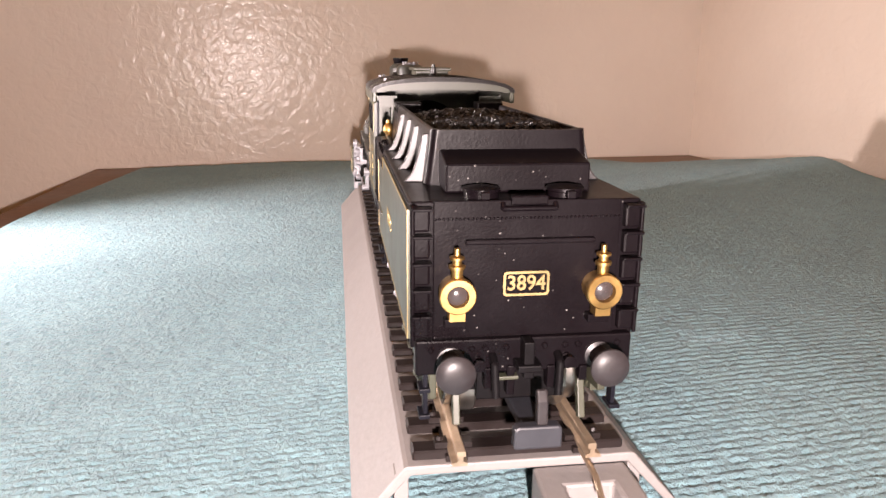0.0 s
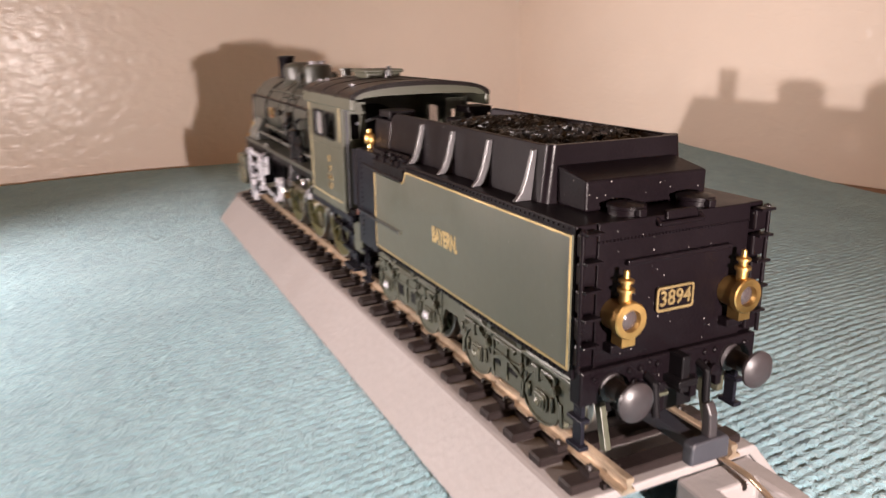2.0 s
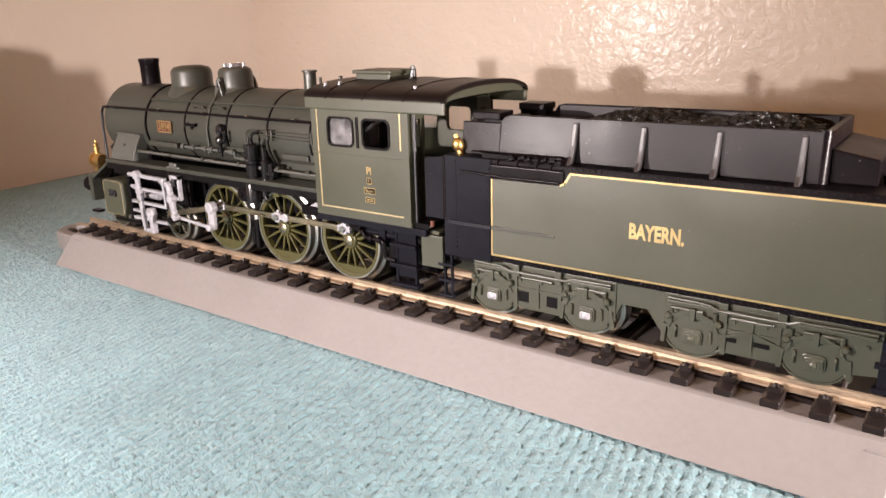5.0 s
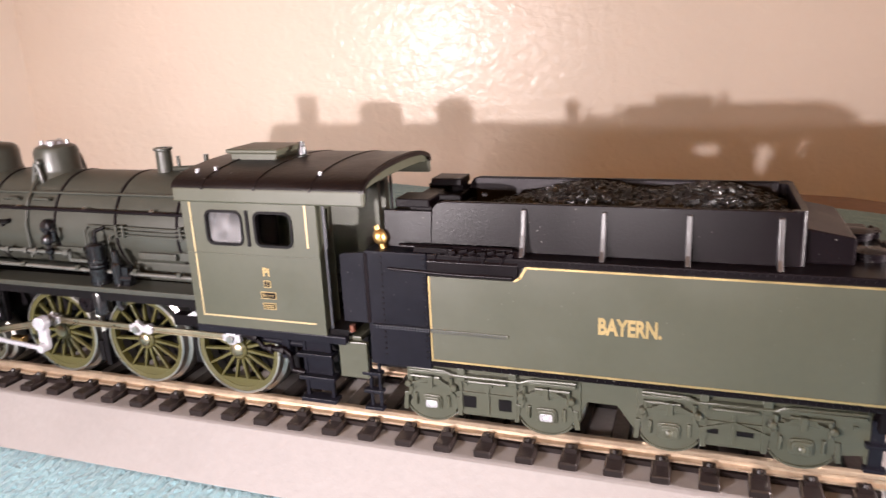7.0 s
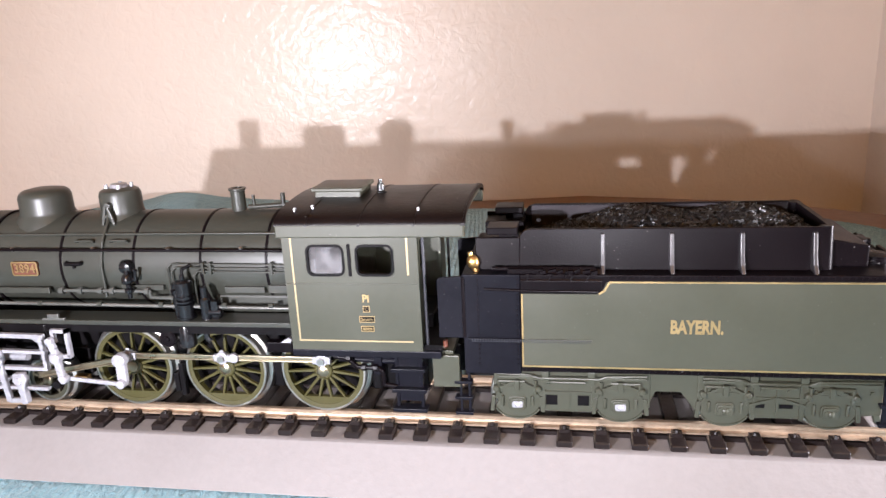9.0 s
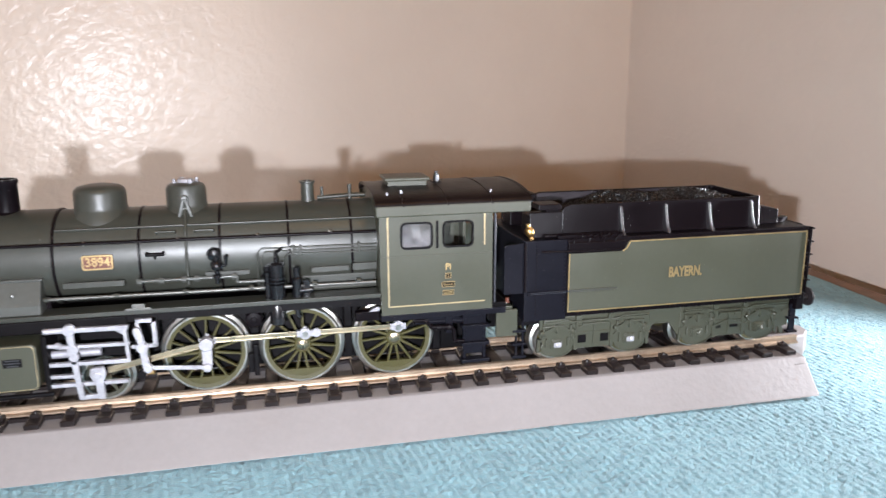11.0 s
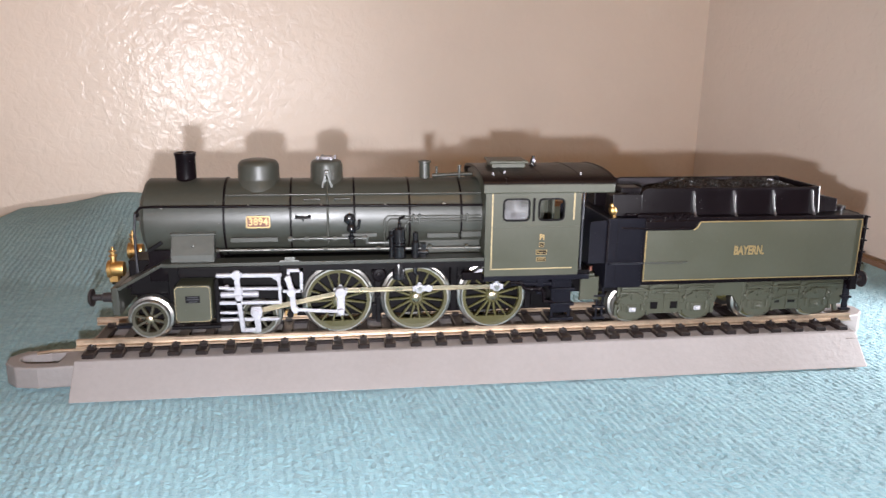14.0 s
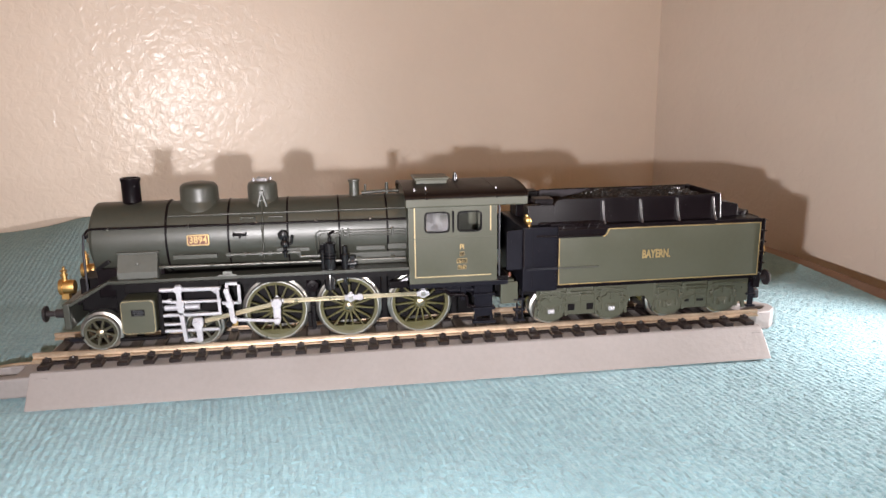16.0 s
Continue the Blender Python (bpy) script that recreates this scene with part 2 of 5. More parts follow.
def ball(bm, p, r, sub=2):
    bmesh.ops.create_icosphere(bm, subdivisions=sub, radius=r, matrix=Matrix.Translation(p))
    return bm


def bar(bm, a, b, high, wide):
    """A flat bar from a to b, high across its length in the upright plane and wide along y."""
    a, b = Vector(a), Vector(b)
    d = b - a
    ang = math.atan2(d.z, d.x)
    m = Matrix.Translation((a + b) / 2) @ Matrix.Rotation(-ang, 4, "Y") @ Matrix.Diagonal((d.length, wide, high, 1))
    bmesh.ops.create_cube(bm, size=1, matrix=m)
    return bm


def lathe(bm, centre, axis, profile, n=32):
    """Turns a profile of (radius, height) round an axis through centre."""
    q = Vector(axis).to_track_quat("Z", "Y").to_matrix()
    rings = []
    for r, h in profile:
        if r < 1e-6:
            rings.append([bm.verts.new(Vector(centre) + q @ Vector((0, 0, h)))])
        else:
            rings.append([bm.verts.new(Vector(centre) + q @ Vector((r * math.cos(2 * math.pi * k / n), r * math.sin(2 * math.pi * k / n), h))) for k in range(n)])
    for a, b in zip(rings, rings[1:]):
        for k in range(n):
            va, vb, vc, vd = a[k % len(a)], a[(k + 1) % len(a)], b[(k + 1) % len(b)], b[k % len(b)]
            face = list(dict.fromkeys((va, vb, vc, vd)))
            if len(face) > 2:
                bm.faces.new(face)
    return bm


def prism(bm, outline, lo, hi, axis="y"):
    """Extrudes an outline: pairs (x, z) along y, or pairs (y, z) along x, or pairs (x, y) along z."""
    def place(u, v, w):
        return {"y": (u, w, v), "x": (w, u, v), "z": (u, v, w)}[axis]
    a = [bm.verts.new(place(u, v, lo)) for u, v in outline]
    b = [bm.verts.new(place(u, v, hi)) for u, v in outline]
    bm.faces.new(a)
    bm.faces.new(b[::-1])
    for k in range(len(a)):
        j = (k + 1) % len(a)
        bm.faces.new((a[k], b[k], b[j], a[j]))
    return bm


def rounded(x0, x1, z0, z1, r, n=5):
    out = []
    for cx, cz, a0 in ((x1 - r, z1 - r, 0), (x0 + r, z1 - r, 90), (x0 + r, z0 + r, 180), (x1 - r, z0 + r, 270)):
        out += [(cx + r * math.cos(radians(a0 + 90 * k / n)), cz + r * math.sin(radians(a0 + 90 * k / n))) for k in range(n + 1)]
    return out


def ring(bm, outer, inner, lo, hi, axis="y"):
    """A frame between two outlines of the same count, extruded."""
    def place(u, v, w):
        return {"y": (u, w, v), "x": (w, u, v)}[axis]
    rows_ = [[bm.verts.new(place(u, v, w)) for u, v in o] for o, w in ((outer, lo), (outer, hi), (inner, hi), (inner, lo))]
    n = len(outer)
    for a, b in zip(rows_, rows_[1:] + rows_[:1]):
        for k in range(n):
            bm.faces.new((a[k], a[(k + 1) % n], b[(k + 1) % n], b[k]))
    return bm


def plate(bm, xs, zs, gaps, lo, hi):
    """A sheet in the x-z plane, cut into cells at xs and zs, with the cells in gaps left open, from y lo to hi."""
    grid = {(i, j, k): bm.verts.new((x, y, z)) for i, x in enumerate(xs) for j, z in enumerate(zs) for k, y in enumerate((lo, hi))}
    solid = {(i, j) for i in range(len(xs) - 1) for j in range(len(zs) - 1)} - set(gaps)
    for i, j in solid:
        for k in (0, 1):
            bm.faces.new([grid[c] for c in ((i, j, k), (i + 1, j, k), (i + 1, j + 1, k), (i, j + 1, k))])
        for (di, dj), a, b in (((-1, 0), (i, j), (i, j + 1)), ((1, 0), (i + 1, j), (i + 1, j + 1)), ((0, -1), (i, j), (i + 1, j)), ((0, 1), (i, j + 1), (i + 1, j + 1))):
            if (i + di, j + dj) not in solid:
                bm.faces.new([grid[c] for c in ((*a, 0), (*b, 0), (*b, 1), (*a, 1))])
    for v in list(bm.verts):
        if not v.link_faces:
            bm.verts.remove(v)
    return bm


def lettering(name, text, height, m, material, parent, label="", depth=0.12, wide=1.0, bold=0.0):
    """Raised letters in the built-in font. m: pose of the middle of the text, in millimetres."""
    curve = bpy.data.curves.new(name, "FONT")
    curve.body, curve.size, curve.extrude, curve.align_x, curve.align_y = text, height / 0.7, depth, "CENTER", "CENTER"
    curve.resolution_u, curve.offset = 3, bold
    tmp = bpy.data.objects.new(name, curve)
    scene.collection.objects.link(tmp)
    me = bpy.data.meshes.new_from_object(tmp.evaluated_get(bpy.context.evaluated_depsgraph_get()))
    bpy.data.objects.remove(tmp)
    bm = bmesh.new()
    bm.from_mesh(me)
    bpy.data.meshes.remove(me)
    bmesh.ops.transform(bm, matrix=m @ Matrix.Diagonal((wide, 1, 1, 1)), verts=bm.verts)
    return part(name, bm, material, parent, label)


SIDE = Matrix(((1, 0, 0, 0), (0, 0, -1, 0), (0, 1, 0, 0), (0, 0, 0, 1)))   # text on a wall that faces -y
TAIL = Matrix(((0, 0, 1, 0), (1, 0, 0, 0), (0, 1, 0, 0), (0, 0, 0, 1)))    # text on a wall that faces +x


# ---- the room ----
def wall(name, a, b, label, thick=60, z0=-650, z1=1600):
    """A wall whose face runs from a to b in plan; the room lies on its left."""
    a, b = Vector((*a, 0)), Vector((*b, 0))
    d = (b - a).normalized()
    out = Vector((d.y, -d.x, 0)) * thick
    bm = bmesh.new()
    prism(bm, [(p.x, p.y) for p in (a, b, b + out, a + out)], z0, z1, "z")
    return tagged(part(name, bm, WALL), label, "wall", kind="structure")


NEAR_LEFT, CORNER_A, CORNER_B, NEAR_RIGHT = (-110, -1500), (-300, 226), (224, 318), (560, -1383)
wall("wall_west", CORNER_A, NEAR_LEFT, "cream gloss painted plaster wall with dappled relief")
wall("wall_north", CORNER_B, CORNER_A, "cream gloss painted plaster wall behind the draped table")
wall("wall_east", NEAR_RIGHT, CORNER_B, "cream gloss painted plaster wall meeting in the corner")
wall("wall_south", NEAR_LEFT, NEAR_RIGHT, "plain cream plaster wall closing the room")
for name, z0, z1, mat, text in (("floor", -690, -650, FLOOR, "plain brown floor below the table"), ("ceiling", 1600, 1640, PAINTED_CEILING, "plain white ceiling")):
    bm = bmesh.new()
    prism(bm, [(-420, -1600), (700, -1600), (700, 460), (-420, 460)], z0, z1, "z")
    tagged(part(name, bm, mat), text, name, kind="structure")


# ---- the draped table ----
def make_table():
    t = thing("side_table", "small brown wooden table under a teal towel", "table", -20, 45, -650)
    part("tabletop", prism(bmesh.new(), [(-252, -165), (209, -165), (214, 120), (206, 226), (150, 262), (60, 282), (-290, 222)], -25.6, -5.2, "z"), WOOD, t, bev=2)
    for x in (-205, 170):
        for y in (-115, 195):
            part("leg", rod(bmesh.new(), (x, y, -650), (x, y, -24.6), 11, 16, 16), WOOD, t, smooth=True)
    return t


make_table()

TX0, TX1, TY0, TY1 = -248.0, 201.0, -151.0, 244.0


def towel_height(x, y):
    """Height of the cloth, in millimetres: rows of loops, soft creases, a lifted corner and edges that hang."""
    wx = x + 0.12 * y + 1.3 * np.sin(y / 43.0 + x / 90.0) + 0.22 * np.sin(y / 9.3 + x / 17.0) + 0.1 * np.sin(y / 3.1 + x / 5.0)
    wy = y + 1.2 * np.sin(x / 41.0 + y / 70.0) + 0.3 * np.sin(x / 8.3 - y / 13.0)
    row = np.floor(wx / 2.05)
    chance = np.mod(np.sin(row * 12.9898) * 43758.5453, 1.0)
    v = wy / 1.5 + 0.5 * np.mod(row, 2) + 0.35 * chance
    col = np.floor(v)
    tuft = np.mod(np.sin(row * 7.13 + col * 3.71) * 951.135, 1.0)
    lean = np.mod(np.sin(row * 3.37 + col * 9.13) * 417.77, 1.0)
    a = 2 * np.mod(wx / 2.05, 1.0) - 1
    b = 2 * np.mod(v + 0.22 * a, 1.0) - 1 + 0.4 * (tuft - 0.5)
    rib = np.sqrt(np.clip(1 - np.abs(a + 0.22 * (lean - 0.5)) ** 2.6, 0, 1))
    dome = rib * (0.78 + 0.22 * np.clip(1 - b * b, 0, 1))
    lumps = 0.5 + 0.5 * np.sin(x * 2.3 + 2.0 * np.sin(y * 1.1)) * np.sin(y * 2.9 + 1.7 * np.sin(x * 0.9))
    worn = 0.86 + 0.16 * np.sin(x / 19.0 + 2.0 * np.sin(y / 31.0)) * np.sin(y / 23.0 + 1.0)
    loops = worn * dome * (0.5 + 0.26 * tuft) + 0.14 * lumps - 0.48
    soft = 0.5 * np.sin(x / 37.0 + y / 61.0) + 0.4 * np.sin(y / 29.0 - x / 83.0)
    far = np.clip(np.hypot((x) / 115.0, y / 27.0) - 1.0, 0, 1)
    back = np.exp(-(((y - 235) / 70.0) ** 2))
    lift = back * (8.0 * np.exp(-(((x + 140) / 80.0) ** 2)) + 4.5 * np.exp(-(((x + 158) / 20.0) ** 2)) - 16.0 * np.clip((-205 - x) / 35.0, 0, 1))
    edge = np.minimum.reduce([x - TX0, TX1 - x, y - TY0, TY1 - y])
    hang = 9.0 * np.clip(1 - edge / 9.0, 0, 1) ** 2
    return loops - 2.25 + far * soft + lift - hang


def make_towel():
    step = 0.45
    xs, ys = np.arange(TX0, TX1 + step, step), np.arange(TY0, TY1 + step, step)
    gx, gy = np.meshgrid(xs, ys, indexing="ij")
    # the outline is rounded at the corners and wavers a little
    cx, cy, r = (TX0 + TX1) / 2, (TY0 + TY1) / 2, 26.0
    hx, hy = (TX1 - TX0) / 2, (TY1 - TY0) / 2
    z = towel_height(gx, gy)
    sx, sy = (gx - cx) / hx, (gy - cy) / hy
    pull = 1 - 0.055 * (sx * sy) ** 4 * np.abs(sx * sy)
    gx2 = cx + (gx - cx) * pull + 2.5 * np.sin(gy / 41.0) * np.abs(sx) ** 6
    gy2 = cy + (gy - cy) * pull + 2.5 * np.sin(gx / 47.0) * np.abs(sy) ** 6
    gx2 = gx2 - (4 + 0.075 * (gy + 150)) * np.clip(-gx / 248.0, 0, 1) ** 3
    gy2 = gy2 - 45 * np.clip((gx - 60) / 140.0, 0, 1) ** 2 * np.clip(gy / 244.0, 0, 1) ** 3
    nx, ny = gx.shape
    top = np.stack([gx2, gy2, z], -1).reshape(-1, 3) / 1000
    i = np.arange(nx * ny).reshape(nx, ny)
    quads = np.stack([i[:-1, :-1], i[1:, :-1], i[1:, 1:], i[:-1, 1:]], -1).reshape(-1, 4)
    # the folded-down hem gives the cloth its thickness
    rim = np.concatenate([i[:, 0], i[-1, 1:], i[-2::-1, -1], i[0, -2:0:-1]])
    low = top[rim] - np.array([0, 0, 0.006])
    base = len(top)
    k = np.arange(len(rim))
    j = (k + 1) % len(rim)
    hem = np.stack([rim[k], base + k, base + j, rim[j]], -1)
    me = bpy.data.meshes.new("towel")
    co, fa = np.concatenate([top, low]), np.concatenate([quads, hem])
    me.vertices.add(len(co))
    me.vertices.foreach_set("co", co.ravel())
    me.loops.add(fa.size)
    me.loops.foreach_set("vertex_index", fa.ravel().astype(np.int32))
    me.polygons.add(len(fa))
    me.polygons.foreach_set("loop_start", np.arange(0, fa.size, 4, dtype=np.int32))
    me.update(calc_edges=True)
    me.validate()
    me.materials.append(TEAL)
    me.shade_smooth()
    return tagged(new("towel", me), "teal terry towel spread over the table with a raised corner", "towel")


make_towel()


# ---- the display track ----
RAIL_TOP = 10.2


def make_track():
    t = thing("display_track", "grey plastic display base with sleepers and bronze rails on the towel", "model track")
    bed = bmesh.new()
    prism(bed, [(-23.3, -1.6), (-16.2, 6.7), (-15.6, 6.9), (15.6, 6.9), (16.2, 6.7), (23.3, -1.6), (21.7, -1.6), (15.2, 5.5), (-15.2, 5.5), (-21.7, -1.6)], -111.5, 111.2, "x")
    roadbed = part("roadbed", bed, STONE, t, "grainy grey-beige plastic ballast bed", bev=0.25)
    for x0, x1 in ((-110, -106.5), (107.5, 110.5)):
        for y in (-17.5, 15.5):
            part("foot", box(bmesh.new(), x0, x1, y, y + 2, -1.6, 5.5), STONE, t, bev=0.2)
    # joining tongues at both ends, each with a hole and a spring clip
    for sx, x0, y0, top in ((-1, -112.4, -14.0, 4.8), (1, 111.0, 1.5, 5.6)):
        out = [(x0, y0), (x0 + sx * 9, y0 - 0.5), (x0 + sx * 15, y0 + 0.5), (x0 + sx * 18.5, y0 + 4), (x0 + sx * 19.2, y0 + 8), (x0 + sx * 16, y0 + 12), (x0 + sx * 8, y0 + 13.2), (x0, y0 + 13.2)]
        hole = [(x0 + sx * 5, y0 + 3.2), (x0 + sx * 9.5, y0 + 3), (x0 + sx * 13, y0 + 3.6), (x0 + sx * 15.2, y0 + 5.4), (x0 + sx * 15.5, y0 + 7.6), (x0 + sx * 13.6, y0 + 9.4), (x0 + sx * 9, y0 + 10), (x0 + sx * 5, y0 + 9.8)]
        bm = bmesh.new()
        loops = [[bm.verts.new((u, v, z)) for u, v in o] for o, z in ((out, -1.2), (out, top), (hole, top), (hole, -1.2))]
        for a, b in zip(loops, loops[1:] + loops[:1]):
            for k in range(8):
                bm.faces.new((a[k], a[(k + 1) % 8], b[(k + 1) % 8], b[k]))
        tongue = part("joining_tongue", bm, STONE, t, "smooth grey plastic joining tongue", bev=0.5)
        part("contact_spring", pipe(bmesh.new(), [(x0 - sx * 3, y0 + 4.4 if sx < 0 else y0 + 7, 7.6), (x0 + sx * 6, y0 + 4.6 if sx < 0 else y0 + 6.8, 7.4), (x0 + sx * 10.5, y0 + 5.2 if sx < 0 else y0 + 6.2, 6.6)], 0.42), RAIL, t, smooth=True)
    for s in (-1, 1):
        prof = [(8.0, 8.1), (10.1, 8.1), (10.1, 8.5), (9.35, 8.75), (9.25, 9.3), (9.45, 9.5), (9.45, 10.1), (9.3, RAIL_TOP), (8.45, RAIL_TOP), (8.3, 10.1), (8.3, 9.5), (8.65, 9.3), (8.6, 8.75), (8.0, 8.5)]
        rl = part("rail", prism(bmesh.new(), [(s * y, z) for y, z in prof], -112.8, 113.8, "x"), RAIL, t, "tarnished bronze rail")
        part("stringer", box(bmesh.new(), -110.5, 110.5, s * 7.4, s * 10.4, 6.85, 7.75), SLEEPER, t)
    # sleepers with rail chairs
    bm = box(bmesh.new(), -1.55, 1.55, -14.9, 14.9, 6.6, 8.15)
    bmesh.ops.bevel(bm, geom=list(bm.edges), offset=0.25, segments=1, affect="EDGES")
    for s in (-1, 1):
        for y0, y1, z in ((10.0, 11.7, 9.0), (6.6, 7.9, 8.9)):
            box(bm, -1.0, 1.0, s * y0, s * y1, 8.0, z)
        rod(bm, (0, s * 11.0, 8.9), (0, s * 11.0, 9.5), 0.55, 0.35, 8)
    first = part("sleeper", bm, SLEEPER, t, "brown-black plastic sleeper")
    first.location.x = -0.1085
    for k in range(1, 31):
        ob = new("sleeper", first.data)
        under(ob, t)
        ob.location.x = -0.1085 + k * 0.00722
    return t


make_track()


# ---- rolling stock pieces ----
SPOKES = {}

def make_wheel(parent, x, s, r, spokes, weight=False, crank=None, tint=None, face=9.7):
    """A spoked wheel with its steel tyre. s: side. face: outer face from the middle line."""
    c, tint = RAIL_TOP + r, tint or OLIVE
    bm = bmesh.new()
    k_in, k_hub = r - 0.5, 0.2 * r + 0.15
    lathe(bm, (x, 0, c), (0, s, 0), [(k_in + 0.1, face - 1.7), (k_in + 0.1, face - 0.15), (k_in - 0.9, face - 0.25), (k_in - 1.0, face - 1.6), (k_in + 0.1, face - 1.7)], 48)
    lathe(bm, (x, 0, c), (0, s, 0), [(0, face - 2), (k_hub, face - 2), (k_hub, face - 0.1), (k_hub - 0.3, face + 0.15), (0, face + 0.15)], 20)
    if weight:
        a0 = -math.pi / 2
        arc = [(x + (k_in - 0.4) * math.cos(a0 + b), c + (k_in - 0.4) * math.sin(a0 + b)) for b in np.linspace(-0.75, 0.75, 9)]
        prism(bm, arc, *sorted((s * (face - 1.4), s * (face - 0.35))))
    if crank:
        bar(bm, (x, s * (face - 0.2), c), (x + crank[0], s * (face - 0.2), c + crank[1]), 2.4, 0.9)
    w = part("wheel", bm, tint, parent, smooth=True)
    key = (r, face, s)
    if key not in SPOKES:
        w0, w1 = (0.42, 0.3) if r < 6 else (0.034 * r + 0.03, 0.02 * r + 0.03)
        bm = prism(bmesh.new(), [(k_hub * 0.8, w0), (k_hub * 0.8, -w0), (k_in - 0.6, -w1), (k_in - 0.6, w1)], *sorted((s * (face - 1.35), s * (face - 0.45))))
        bmesh.ops.bevel(bm, geom=bm.edges[:], offset=0.1, segments=1, affect="EDGES", clamp_overlap=True)
        bmesh.ops.recalc_face_normals(bm, faces=bm.faces)
        bmesh.ops.scale(bm, vec=(0.001,) * 3, verts=bm.verts)
        SPOKES[key] = bpy.data.meshes.new("spoke")
        bm.to_mesh(SPOKES[key])
        bm.free()
        SPOKES[key].materials.append(tint)
    for k in range(spokes):
        ob = new("spoke", SPOKES[key])
        ob.matrix_basis = Matrix.Translation((x / 1000, 0, c / 1000)) @ Matrix.Rotation(2 * math.pi * (k + 0.35) / spokes, 4, "Y")
        ob.parent = w
    tyre = lathe(bmesh.new(), (x, 0, c), (0, s, 0), [(k_in, face - 1.5), (k_in, face), (r - 0.15, face), (r, face - 0.15), (r + 0.03, face - 1.6), (r + 0.75, face - 1.9), (r + 0.95, face - 2.3), (r + 0.95, face - 4.2), (r + 0.7, face - 4.5), (k_in, face - 4.5), (k_in, face - 1.5)], 56)
    part("tyre", tyre, STEEL, w, "bright plated steel tyre", smooth=True)
    cap = 1.15 if r < 6 else 0.14 * r
    nut = lathe(bmesh.new(), (x, 0, c), (0, s, 0), [(cap, face), (cap, face + 0.35), (cap * 0.65, face + 0.6), (0, face + 0.65)], 14)
    part("axle_end", nut, RODS, w, smooth=True)
    return w


def make_lamp(parent, x, y, z, face, r=2.35):
    """A gilt signal lamp: drum with lens ring, chimney and foot. face: +1 or -1 along x."""
    bm = lathe(bmesh.new(), (x, y, z), (face, 0, 0), [(0, -2.6), (r * 0.8, -2.6), (r * 0.86, -1.9), (r * 0.86, 0.4), (r, 0.45), (r, 1.25), (r * 0.94, 1.4), (r * 0.6, 1.4), (r * 0.55, 0.7), (0, 0.65)], 28)
    box(bm, x - 1.0, x + 1.0, y - 1.0, y + 1.0, z - r - 1.0, z - r * 0.7)
    lathe(bm, (x, y, z + r * 0.75), (0, 0, 1), [(0.75, 0), (0.75, 1.5), (1.05, 1.6), (1.05, 2.0), (0.6, 2.1), (0.6, 2.7), (0.95, 2.8), (0.95, 3.1), (0.4, 3.3), (0.35, 4.2), (0, 4.3)], 14)
    lamp = part("lamp", bm, BRASS, parent, "gilt brass signal lamp", smooth=True)
    lens = lathe(bmesh.new(), (x, y, z), (face, 0, 0), [(r * 0.56, 0.7), (r * 0.42, 1.0), (0, 1.2)], 20)
    part("lens", lens, LENS, lamp, smooth=True)
    return lamp


def make_buffer(parent, x, y, z, face, r=2.7, long=6.0):
    bm = lathe(bmesh.new(), (x, y, z), (face, 0, 0), [(0, -0.5), (1.9, -0.5), (1.9, 0.6), (1.35, 0.8), (1.25, long * 0.55), (0.85, long * 0.6), (0.85, long), (r, long + 0.1), (r, long + 0.5), (r * 0.8, long + 0.95), (r * 0.45, long + 1.2), (0, long + 1.28)], 28)
    return part("buffer", bm, BUFFER, parent, "round satin black buffer", smooth=True)


def number_sign(parent, m, w, h, text, back):
    """A framed brass sign with raised figures. m: pose of its middle in millimetres."""
    bm = bmesh.new()
    prism(bm, rounded(-w / 2, w / 2, -h / 2, h / 2, 0.45, 3), -0.2, 0.12, "z")
    bmesh.ops.transform(bm, matrix=m, verts=bm.verts)
    sign = part("sign", bm, back, parent, "small sign with gilt figures and border")
    bm = bmesh.new()
    o, i = rounded(-w / 2, w / 2, -h / 2, h / 2, 0.45, 3), rounded(-w / 2 + 0.32, w / 2 - 0.32, -h / 2 + 0.32, h / 2 - 0.32, 0.3, 3)
    rows_ = [[bm.verts.new((u, v, z)) for u, v in q] for q, z in ((o, 0.1), (o, 0.3), (i, 0.3), (i, 0.1))]
    for a, b in zip(rows_, rows_[1:] + rows_[:1]):
        for k in range(len(o)):
            bm.faces.new((a[k], a[(k + 1) % len(o)], b[(k + 1) % len(o)], b[k]))
    bmesh.ops.transform(bm, matrix=m, verts=bm.verts)
    part("border", bm, GOLD, sign)
    lettering("number", text, h * 0.6, m @ Matrix.Translation((0, 0, 0.18)), GOLD, sign, wide=0.92, bold=0.05)
    return sign


# ---- the engine ----
BZ, BR = 41.6, 10.5          # boiler axis and radius
DRIVERS = (-43.0, -21.3, 0.5)
DR = 9.2
PIN = (0.6, 3.4)


